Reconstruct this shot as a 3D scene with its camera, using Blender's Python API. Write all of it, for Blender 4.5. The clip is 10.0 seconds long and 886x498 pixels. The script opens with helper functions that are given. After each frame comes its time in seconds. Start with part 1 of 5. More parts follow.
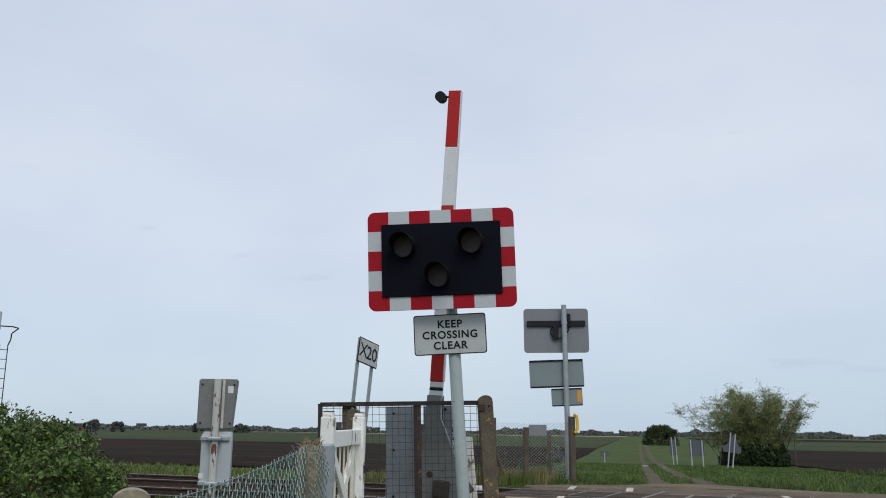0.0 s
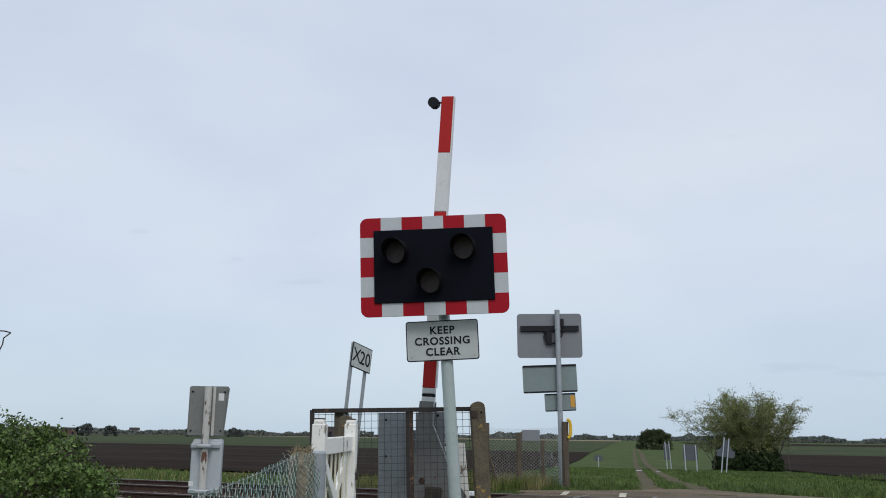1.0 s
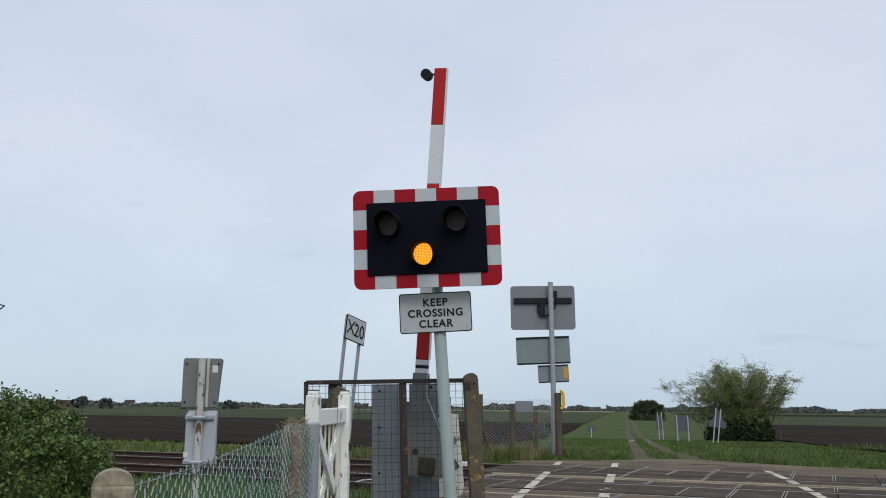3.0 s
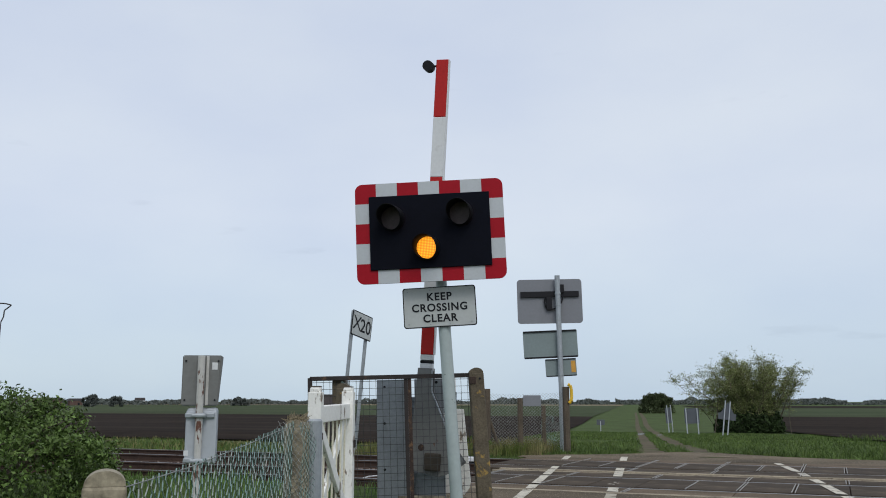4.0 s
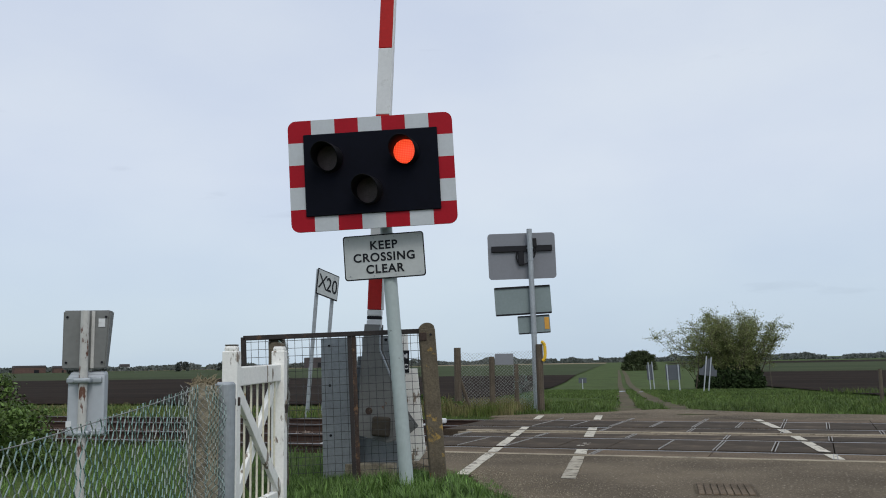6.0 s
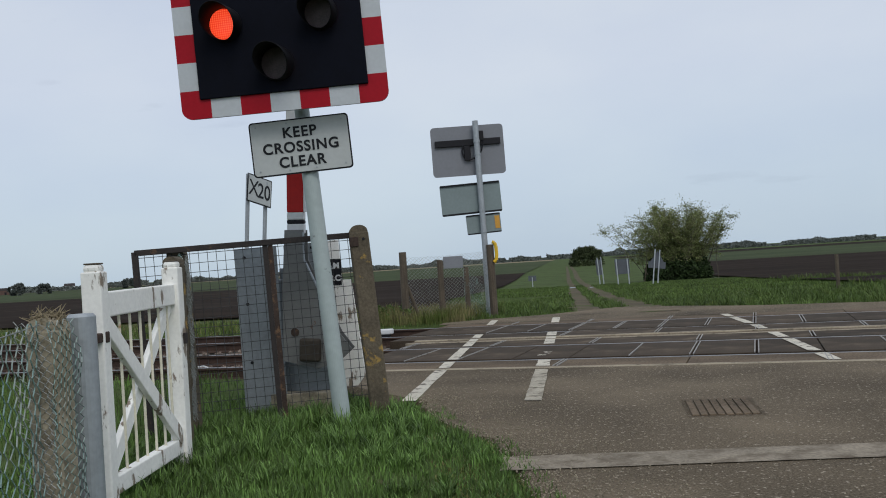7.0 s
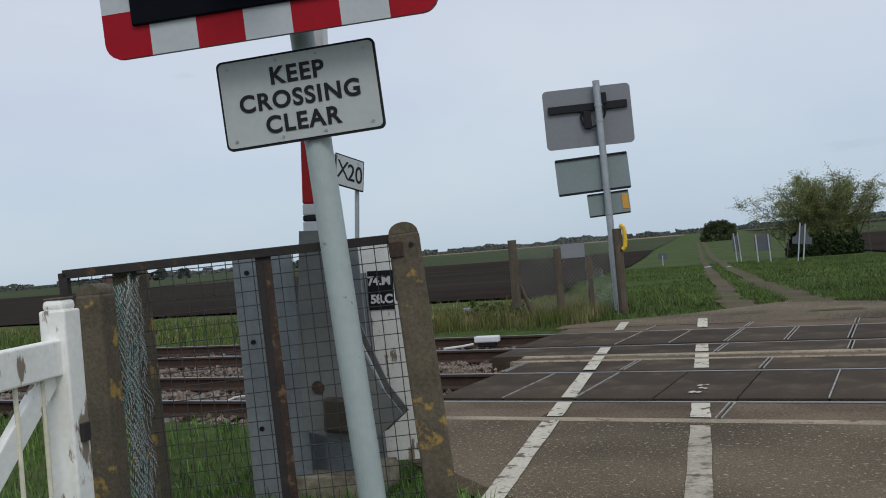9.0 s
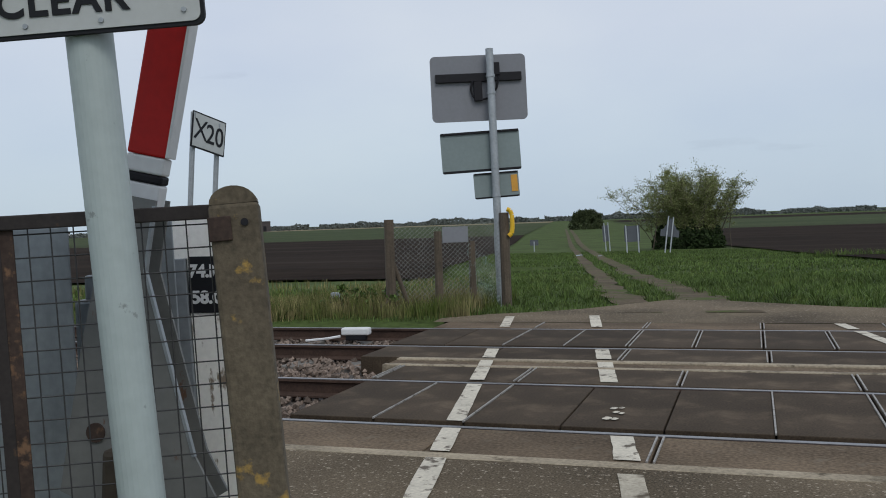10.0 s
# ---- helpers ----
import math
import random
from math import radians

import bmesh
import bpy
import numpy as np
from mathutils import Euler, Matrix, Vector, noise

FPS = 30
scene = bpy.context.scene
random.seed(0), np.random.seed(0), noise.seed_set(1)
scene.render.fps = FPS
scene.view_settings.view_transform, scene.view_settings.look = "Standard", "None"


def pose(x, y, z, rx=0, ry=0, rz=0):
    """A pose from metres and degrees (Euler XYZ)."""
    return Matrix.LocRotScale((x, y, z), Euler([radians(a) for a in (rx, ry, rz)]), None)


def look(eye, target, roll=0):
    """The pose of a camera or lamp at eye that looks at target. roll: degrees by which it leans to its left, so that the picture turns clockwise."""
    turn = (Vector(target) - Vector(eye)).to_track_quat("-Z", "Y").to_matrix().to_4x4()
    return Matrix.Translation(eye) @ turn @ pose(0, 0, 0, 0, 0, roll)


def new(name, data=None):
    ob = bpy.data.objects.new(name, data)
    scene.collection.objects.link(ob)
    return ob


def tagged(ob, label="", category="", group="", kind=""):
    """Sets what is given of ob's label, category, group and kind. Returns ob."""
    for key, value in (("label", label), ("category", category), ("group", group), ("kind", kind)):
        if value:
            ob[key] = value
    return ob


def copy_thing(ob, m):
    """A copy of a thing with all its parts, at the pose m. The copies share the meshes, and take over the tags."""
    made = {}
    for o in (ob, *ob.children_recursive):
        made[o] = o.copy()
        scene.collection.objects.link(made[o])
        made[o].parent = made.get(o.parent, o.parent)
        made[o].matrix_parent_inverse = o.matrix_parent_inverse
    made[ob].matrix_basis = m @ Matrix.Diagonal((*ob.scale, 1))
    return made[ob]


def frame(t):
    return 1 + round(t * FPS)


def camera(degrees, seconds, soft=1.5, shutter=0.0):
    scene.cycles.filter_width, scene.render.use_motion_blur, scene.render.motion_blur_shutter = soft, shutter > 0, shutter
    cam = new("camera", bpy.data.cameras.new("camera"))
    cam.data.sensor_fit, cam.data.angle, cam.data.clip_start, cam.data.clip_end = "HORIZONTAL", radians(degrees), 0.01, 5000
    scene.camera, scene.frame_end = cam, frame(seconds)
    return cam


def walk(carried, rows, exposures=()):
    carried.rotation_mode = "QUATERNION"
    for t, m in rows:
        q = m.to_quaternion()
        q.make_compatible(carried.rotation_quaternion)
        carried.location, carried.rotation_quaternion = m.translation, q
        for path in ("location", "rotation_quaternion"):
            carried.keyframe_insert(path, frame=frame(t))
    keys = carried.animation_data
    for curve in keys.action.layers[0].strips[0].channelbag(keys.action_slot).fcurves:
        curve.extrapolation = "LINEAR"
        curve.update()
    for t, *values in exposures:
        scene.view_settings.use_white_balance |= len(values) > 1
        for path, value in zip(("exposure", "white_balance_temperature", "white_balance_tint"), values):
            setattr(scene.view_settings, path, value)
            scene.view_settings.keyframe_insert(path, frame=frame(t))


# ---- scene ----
cam = camera(52.4, 10.0, soft=1.0)
PATH = [
    (0, (0.994, -3.456, 1.07), (0.208, -1.66, 1.465), 0.7),
    (0.5, (1.026, -3.454, 1.088), (0.237, -1.659, 1.482), 0.8),
    (1, (1.009, -3.444, 1.093), (0.235, -1.644, 1.497), 0.7),
    (1.5, (1.035, -3.471, 1.088), (0.278, -1.662, 1.481), 0.4),
    (2, (1.024, -3.46, 1.093), (0.276, -1.643, 1.467), 0.7),
    (2.5, (1.027, -3.471, 1.088), (0.268, -1.655, 1.443), 0.8),
    (4, (1.016, -3.332, 1.093), (0.235, -1.522, 1.426), 0.0),
    (4.5, (0.978, -3.228, 1.075), (0.194, -1.418, 1.404), -0.2),
    (5, (0.93, -3.042, 1.114), (0.146, -1.236, 1.465), -0.5),
    (5.5, (0.96, -2.767, 1.093), (0.164, -0.963, 1.431), -1.3),
    (6, (0.981, -2.352, 1.066), (0.228, -0.515, 1.315), -1.0),
    (6.2, (0.927, -2.141, 1.033), (0.213, -0.284, 1.237), -0.6),
    (7.3, (0.368, -0.597, 1.124), (-0.288, 1.292, 1.126), -4.3),
    (7.5, (0.276, -0.403, 1.139), (-0.437, 1.466, 1.148), -4.7),
    (8, (0.126, 0.338, 1.204), (-0.707, 2.156, 1.22), -5.1),
    (8.5, (-0.091, 0.999, 1.236), (-0.984, 2.789, 1.255), -5.5),
    (9, (-0.243, 1.674, 1.281), (-1.156, 3.453, 1.285), -4.8),
    (9.5, (-0.541, 2.31, 1.316), (-1.339, 4.143, 1.291), -3.6),
    (10, (-0.906, 3.094, 1.305), (-1.561, 4.983, 1.244), -2.0),
]
walk(cam, [(t, look(eye, target, roll)) for t, eye, target, roll in PATH], exposures=[(0.0, 0.0), (6.2, 0.0), (7.3, -0.13), (10.0, -0.13)])

# ---- world and sun ----
world = bpy.data.worlds.new("world")
scene.world = world
world.use_nodes = True
wn, wl = world.node_tree.nodes, world.node_tree.links
wn.clear()
w_out = wn.new("ShaderNodeOutputWorld")
w_bg = wn.new("ShaderNodeBackground")
w_sky = wn.new("ShaderNodeTexSky")
w_sky.sky_type, w_sky.sun_disc = "NISHITA", False
w_sky.sun_elevation, w_sky.sun_rotation = radians(48), radians(140)
w_gain = wn.new("ShaderNodeVectorMath")
w_gain.operation = "SCALE"
w_gain.inputs["Scale"].default_value = 0.10
wl.new(w_sky.outputs[0], w_gain.inputs[0])
w_co = wn.new("ShaderNodeTexCoord")
w_map = wn.new("ShaderNodeMapping")
w_map.inputs["Scale"].default_value = (1.0, 1.0, 2.2)
wl.new(w_co.outputs["Generated"], w_map.inputs[0])
w_noise = wn.new("ShaderNodeTexNoise")
w_noise.inputs["Scale"].default_value, w_noise.inputs["Detail"].default_value = 2.2, 7
w_noise.inputs["Roughness"].default_value = 0.5
wl.new(w_map.outputs[0], w_noise.inputs["Vector"])
w_ramp = wn.new("ShaderNodeValToRGB")
w_ramp.color_ramp.elements[0].position, w_ramp.color_ramp.elements[0].color = 0.30, (0.645, 0.72, 0.87, 1)
w_ramp.color_ramp.elements[1].position, w_ramp.color_ramp.elements[1].color = 0.72, (0.78, 0.84, 0.92, 1)
wl.new(w_noise.outputs[0], w_ramp.inputs[0])
# small darker wisps low in the cloud sheet
w_map2 = wn.new("ShaderNodeMapping")
w_map2.inputs["Scale"].default_value = (1.0, 1.0, 4.0)
w_map2.inputs["Location"].default_value = (3.1, 1.7, 0.4)
wl.new(w_co.outputs["Generated"], w_map2.inputs[0])
w_noise2 = wn.new("ShaderNodeTexNoise")
w_noise2.inputs["Scale"].default_value, w_noise2.inputs["Detail"].default_value = 6.5, 6
wl.new(w_map2.outputs[0], w_noise2.inputs["Vector"])
w_ramp2 = wn.new("ShaderNodeValToRGB")
w_ramp2.color_ramp.elements[0].position, w_ramp2.color_ramp.elements[0].color = 0.67, (1, 1, 1, 1)
w_ramp2.color_ramp.elements[1].position, w_ramp2.color_ramp.elements[1].color = 0.78, (0.88, 0.88, 0.89, 1)
wl.new(w_noise2.outputs[0], w_ramp2.inputs[0])
w_mul = wn.new("ShaderNodeMix")
w_mul.data_type, w_mul.blend_type = "RGBA", "MULTIPLY"
w_mul.inputs[0].default_value = 1.0
wl.new(w_ramp.outputs[0], w_mul.inputs[6])
wl.new(w_ramp2.outputs[0], w_mul.inputs[7])
w_mix = wn.new("ShaderNodeMix")
w_mix.data_type = "RGBA"
w_mix.inputs[0].default_value = 0.86
wl.new(w_gain.outputs[0], w_mix.inputs[6])
wl.new(w_mul.outputs[2], w_mix.inputs[7])
w_sep = wn.new("ShaderNodeSeparateXYZ")
wl.new(w_co.outputs["Generated"], w_sep.inputs[0])
w_low = wn.new("ShaderNodeValToRGB")
w_low.color_ramp.elements[0].position, w_low.color_ramp.elements[0].color = 0.0, (0.81, 0.895, 0.915, 1)
w_low.color_ramp.elements[1].position, w_low.color_ramp.elements[1].color = 0.20, (1, 1, 1, 1)
wl.new(w_sep.outputs[2], w_low.inputs[0])
w_grade = wn.new("ShaderNodeMix")
w_grade.data_type, w_grade.blend_type = "RGBA", "MULTIPLY"
w_grade.inputs[0].default_value = 1.0
wl.new(w_mix.outputs[2], w_grade.inputs[6])
wl.new(w_low.outputs[0], w_grade.inputs[7])
wl.new(w_grade.outputs[2], w_bg.inputs["Color"])
w_bg.inputs["Strength"].default_value = 1.0
wl.new(w_bg.outputs[0], w_out.inputs[0])

sun = new("sun", bpy.data.lights.new("sun", "SUN"))
sun.data.energy, sun.data.angle, sun.data.color = 1.1, radians(25), (1.0, 0.96, 0.9)
sun.matrix_world = look((6, -7, 10), (0, 0, 0))


# ---- materials ----
def mat(name, base, rough=0.7, metal=0.0, vary=0.18, scale=3.0, fine=60.0, bump=0.25, stain=None, stain_at=0.6, stain_scale=5.0,
        stain_soft=0.08, island=0.0, rand=0.0, stain_stretch=(1, 1, 1), second=None, depth=0.004, spec=0.5):
    m = bpy.data.materials.new(name)
    m.use_nodes = True
    n, l = m.node_tree.nodes, m.node_tree.links
    b = n["Principled BSDF"]
    b.inputs["Roughness"].default_value, b.inputs["Metallic"].default_value = rough, metal
    b.inputs["Specular IOR Level"].default_value = spec
    co = n.new("ShaderNodeTexCoord")
    big, small = n.new("ShaderNodeTexNoise"), n.new("ShaderNodeTexNoise")
    big.inputs["Scale"].default_value, big.inputs["Detail"].default_value = scale, 5
    small.inputs["Scale"].default_value, small.inputs["Detail"].default_value = fine, 3
    for t in (big, small):
        l.new(co.outputs["Object"], t.inputs["Vector"])
    add = n.new("ShaderNodeMath")
    add.operation = "MULTIPLY_ADD"
    l.new(small.outputs[0], add.inputs[0])
    add.inputs[1].default_value = 0.5
    half = n.new("ShaderNodeMath")
    half.operation = "MULTIPLY"
    half.inputs[1].default_value = 0.5
    l.new(big.outputs[0], half.inputs[0])
    l.new(half.outputs[0], add.inputs[2])
    ramp = n.new("ShaderNodeValToRGB")
    e = ramp.color_ramp.elements
    hi = second or [min(1.0, c * (1 + vary)) for c in base]
    lo = [c * (1 - vary) for c in base]
    e[0].position, e[0].color = 0.33, (*lo, 1)
    e[1].position, e[1].color = 0.67, (*hi, 1)
    l.new(add.outputs[0], ramp.inputs[0])
    out = ramp.outputs[0]
    if stain:
        mp = n.new("ShaderNodeMapping")
        mp.inputs["Scale"].default_value = stain_stretch
        l.new(co.outputs["Object"], mp.inputs[0])
        st = n.new("ShaderNodeTexNoise")
        st.inputs["Scale"].default_value, st.inputs["Detail"].default_value = stain_scale, 8
        st.inputs["Roughness"].default_value = 0.62
        l.new(mp.outputs[0], st.inputs["Vector"])
        sr = n.new("ShaderNodeMapRange")
        sr.inputs["From Min"].default_value, sr.inputs["From Max"].default_value = stain_at, stain_at + stain_soft
        l.new(st.outputs[0], sr.inputs["Value"])
        mx = n.new("ShaderNodeMix")
        mx.data_type = "RGBA"
        l.new(sr.outputs[0], mx.inputs[0])
        l.new(out, mx.inputs[6])
        mx.inputs[7].default_value = (*stain, 1)
        out = mx.outputs[2]
    if island or rand:
        if island:
            src = n.new("ShaderNodeNewGeometry").outputs["Random Per Island"]
        else:
            src = n.new("ShaderNodeObjectInfo").outputs["Random"]
        amount = island or rand
        mr = n.new("ShaderNodeMapRange")
        mr.inputs["To Min"].default_value, mr.inputs["To Max"].default_value = 1 - amount, 1 + amount
        l.new(src, mr.inputs["Value"])
        sc = n.new("ShaderNodeVectorMath")
        sc.operation = "SCALE"
        l.new(out, sc.inputs[0])
        l.new(mr.outputs[0], sc.inputs["Scale"])
        out = sc.outputs[0]
    l.new(out, b.inputs["Base Color"])
    if bump:
        bp = n.new("ShaderNodeBump")
        bp.inputs["Strength"].default_value, bp.inputs["Distance"].default_value = bump, depth
        l.new(add.outputs[0], bp.inputs["Height"])
        l.new(bp.outputs[0], b.inputs["Normal"])
    return m


def glow(name, colour, strength):
    """A lit lens: bright diodes in a grid over a dimmer field."""
    m = bpy.data.materials.new(name)
    m.use_nodes = True
    n, l = m.node_tree.nodes, m.node_tree.links
    b = n["Principled BSDF"]
    b.inputs["Base Color"].default_value = (*colour, 1)
    b.inputs["Roughness"].default_value = 0.3
    co, sep, flat = n.new("ShaderNodeTexCoord"), n.new("ShaderNodeSeparateXYZ"), n.new("ShaderNodeCombineXYZ")
    l.new(co.outputs["Object"], sep.inputs[0])
    l.new(sep.outputs[0], flat.inputs[0])
    l.new(sep.outputs[2], flat.inputs[1])
    vo = n.new("ShaderNodeTexVoronoi")
    vo.voronoi_dimensions = "2D"
    vo.inputs["Scale"].default_value, vo.inputs["Randomness"].default_value = 63.0, 0.0
    l.new(flat.outputs[0], vo.inputs["Vector"])
    mr = n.new("ShaderNodeValToRGB")
    e = mr.color_ramp.elements
    e[0].position, e[0].color = 0.18, (1.0, colour[1] * 1.2 + 0.03, colour[2] + 0.025, 1)
    e[1].position, e[1].color = 0.55, (colour[0] * 0.30, colour[1] * 0.10, colour[2] * 0.1, 1)
    l.new(vo.outputs["Distance"], mr.inputs[0])
    l.new(mr.outputs[0], b.inputs["Emission Color"])
    b.inputs["Emission Strength"].default_value = strength
    return m


M = {}
M["grass_soil"] = mat("verge_soil", (0.060, 0.086, 0.026), 0.95, vary=0.45, scale=0.35, fine=9, bump=0.6, depth=0.03, spec=0.08, stain=(0.12, 0.095, 0.055), stain_at=0.60, stain_scale=1.1, stain_soft=0.15)
M["blade"] = mat("grass_blade", (0.098, 0.172, 0.040), 0.6, vary=0.45, scale=0.7, fine=6, bump=0, island=0.6, spec=0.3, stain=(0.23, 0.22, 0.095), stain_at=0.64, stain_scale=1.6, stain_soft=0.12)
M["blade_far"] = mat("verge_grass_blade", (0.080, 0.124, 0.031), 0.65, vary=0.5, scale=0.5, fine=4, bump=0, island=0.5, spec=0.2, stain=(0.15, 0.185, 0.05), stain_at=0.54, stain_scale=0.9, stain_soft=0.2)
M["straw"] = mat("dry_reed", (0.22, 0.19, 0.09), 0.75, vary=0.4, scale=0.6, fine=5, bump=0, island=0.5, spec=0.15, stain=(0.085, 0.12, 0.025), stain_at=0.44, stain_scale=0.8, stain_soft=0.15)
M["plough"] = mat("ploughed_soil", (0.021, 0.0145, 0.0105), 0.97, vary=0.5, scale=0.05, fine=0.9, bump=0.8, depth=0.08, spec=0.03, stain=(0.040, 0.029, 0.021), stain_at=0.52, stain_scale=0.05, stain_soft=0.15, stain_stretch=(0.25, 2.5, 1))
M["crop"] = mat("young_crop", (0.048, 0.064, 0.028), 0.95, vary=0.35, scale=0.02, fine=0.5, bump=0.4, depth=0.05, spec=0.05, stain=(0.070, 0.062, 0.040), stain_at=0.55, stain_scale=0.02, stain_soft=0.15, stain_stretch=(0.2, 2.5, 1))
M["stubble"] = mat("pale_stubble", (0.24, 0.20, 0.13), 0.95, vary=0.2, scale=0.03, fine=1.0, bump=0.3, depth=0.05, spec=0.05)
M["track"] = mat("bare_earth_track", (0.102, 0.080, 0.054), 0.95, vary=0.45, scale=0.9, fine=14, bump=0.6, depth=0.02, spec=0.1, stain=(0.07, 0.092, 0.026), stain_at=0.49, stain_scale=1.4, stain_soft=0.15)
M["asphalt"] = mat("worn_asphalt", (0.127, 0.101, 0.069), 0.93, vary=0.75, scale=0.6, fine=85, bump=0.8, depth=0.008, spec=0.12, stain=(0.36, 0.31, 0.24), stain_at=0.585, stain_scale=34, stain_soft=0.06)
M["rubber"] = mat("rubber_deck_panel", (0.056, 0.042, 0.029), 0.88, vary=0.45, scale=1.6, fine=70, bump=0.4, depth=0.003, rand=0.25, spec=0.15, stain=(0.135, 0.103, 0.070), stain_at=0.52, stain_scale=2.6, stain_soft=0.25)
M["deck"] = mat("brown_deck_slab", (0.125, 0.094, 0.064), 0.9, vary=0.6, scale=1.2, fine=45, bump=0.7, depth=0.004, rand=0.1, spec=0.12, stain=(0.15, 0.122, 0.09), stain_at=0.56, stain_scale=7, stain_soft=0.15)
M["kerb"] = mat("pale_concrete_edge", (0.30, 0.255, 0.185), 0.9, vary=0.4, scale=2.2, fine=45, bump=0.5, spec=0.2, stain=(0.11, 0.09, 0.062), stain_at=0.56, stain_scale=7, stain_soft=0.12)
M["marking"] = mat("worn_white_road_paint", (0.55, 0.51, 0.42), 0.8, vary=0.22, scale=3, fine=50, bump=0.3, spec=0.2, stain=(0.13, 0.11, 0.085), stain_at=0.555, stain_scale=8, stain_soft=0.07)
M["joint"] = mat("steel_joint_strip", (0.30, 0.285, 0.26), 0.6, 0.2, vary=0.4, scale=8, fine=40, bump=0.2, stain=(0.10, 0.085, 0.07), stain_at=0.58, stain_scale=12)
M["rail"] = mat("rusty_rail_side", (0.060, 0.035, 0.025), 0.85, 0.2, vary=0.4, scale=4, fine=50, bump=0.4)
M["railtop"] = mat("polished_rail_head", (0.27, 0.265, 0.265), 0.38, 1.0, vary=0.25, scale=2, fine=30, bump=0.05)
M["sleeper"] = mat("grey_sleeper", (0.15, 0.14, 0.125), 0.9, vary=0.3, scale=3, fine=40, bump=0.5)
M["ballast"] = mat("ballast_stone", (0.185, 0.145, 0.118), 0.9, vary=0.35, scale=2, fine=40, bump=0.4, island=0.5, spec=0.2)
M["ballast_bed"] = mat("ballast_bed", (0.10, 0.085, 0.075), 0.95, vary=0.5, scale=3, fine=16, bump=1.0, depth=0.04)
M["concrete"] = mat("weathered_concrete", (0.30, 0.26, 0.185), 0.92, vary=0.35, scale=5, fine=45, bump=0.9, depth=0.008, stain=(0.11, 0.092, 0.062), stain_at=0.53, stain_scale=6, stain_soft=0.15)
M["lichen"] = mat("lichened_concrete", (0.105, 0.086, 0.058), 0.92, vary=0.4, scale=5, fine=60, bump=0.9, depth=0.008, stain=(0.34, 0.22, 0.06), stain_at=0.575, stain_scale=9, stain_soft=0.07)
M["post_wood"] = mat("old_timber_post", (0.10, 0.078, 0.055), 0.9, vary=0.35, scale=4, fine=40, bump=0.7, depth=0.006, stain_stretch=(6, 6, 0.6), stain=(0.05, 0.04, 0.03), stain_at=0.52, stain_scale=3, stain_soft=0.2)
M["gate"] = mat("flaking_white_paint", (0.85, 0.84, 0.79), 0.6, vary=0.08, scale=5, fine=40, bump=0.4, stain=(0.24, 0.19, 0.14), stain_at=0.580, stain_scale=11, stain_soft=0.04, stain_stretch=(1, 1, 0.35))
M["bar_paint"] = mat("cream_bar_paint", (0.70, 0.66, 0.52), 0.6, vary=0.15, scale=6, fine=40, bump=0.2, stain=(0.35, 0.22, 0.10), stain_at=0.62, stain_scale=9)
M["galv"] = mat("galvanised_steel", (0.36, 0.39, 0.41), 0.5, 0.45, vary=0.14, scale=5, fine=30, bump=0.15, stain=(0.24, 0.26, 0.27), stain_at=0.56, stain_scale=4, stain_soft=0.2)
M["sheet"] = mat("grey_cabinet_sheet", (0.28, 0.305, 0.32), 0.5, 0.35, vary=0.18, scale=2.5, fine=26, bump=0.12, stain=(0.13, 0.14, 0.145), stain_at=0.50, stain_scale=2.2, stain_soft=0.3, stain_stretch=(1.6, 1.6, 0.5))
M["pole"] = mat("pale_grey_green_paint", (0.37, 0.43, 0.42), 0.5, vary=0.08, scale=4, fine=24, bump=0.1, stain=(0.22, 0.25, 0.24), stain_at=0.66, stain_scale=14, stain_soft=0.05)
M["grey_back"] = mat("grey_sign_back", (0.215, 0.225, 0.245), 0.7, vary=0.06, scale=2, fine=20, bump=0.08, spec=0.3, stain=(0.18, 0.185, 0.20), stain_at=0.55, stain_scale=2, stain_soft=0.3)
M["sign_back"] = mat("dark_grey_sign_back", (0.105, 0.115, 0.13), 0.7, vary=0.1, scale=2, fine=20, bump=0.08, spec=0.3)
M["hood"] = mat("dark_lamp_hood", (0.004, 0.004, 0.006), 0.6, vary=0.2, scale=5, fine=30, bump=0.05, spec=0.2)
M["green_back"] = mat("grey_green_sign_back", (0.20, 0.25, 0.25), 0.65, vary=0.08, scale=3, fine=20, bump=0.08)
M["black"] = mat("black_metal", (0.008, 0.008, 0.011), 0.6, vary=0.25, scale=4, fine=30, bump=0.1, spec=0.3)
M["panel"] = mat("dark_blue_black_panel", (0.0024, 0.0034, 0.0085), 0.75, vary=0.2, scale=3, fine=25, bump=0.06, spec=0.12)
M["lens"] = mat("smoked_lens", (0.088, 0.066, 0.068), 0.42, vary=0.3, scale=20, fine=120, bump=0.3, depth=0.002, spec=0.25)
M["red"] = mat("red_reflective", (0.36, 0.007, 0.017), 0.5, vary=0.08, scale=5, fine=40, bump=0.05, spec=0.15)
M["white"] = mat("white_reflective", (0.50, 0.53, 0.55), 0.45, vary=0.05, scale=5, fine=40, bump=0.05)
M["sign_white"] = mat("weathered_white_sign", (0.46, 0.485, 0.475), 0.5, vary=0.06, scale=4, fine=30, bump=0.06, stain=(0.40, 0.42, 0.40), stain_at=0.56, stain_scale=3, stain_soft=0.25)
M["ink"] = mat("black_sign_ink", (0.011, 0.012, 0.015), 0.6, vary=0.1, scale=5, fine=30, bump=0, spec=0.25)
M["boom_red"] = mat("red_boom_paint", (0.46, 0.014, 0.012), 0.45, vary=0.12, scale=3, fine=30, bump=0.06, spec=0.25, stain=(0.30, 0.012, 0.012), stain_at=0.6, stain_scale=6, stain_soft=0.2)
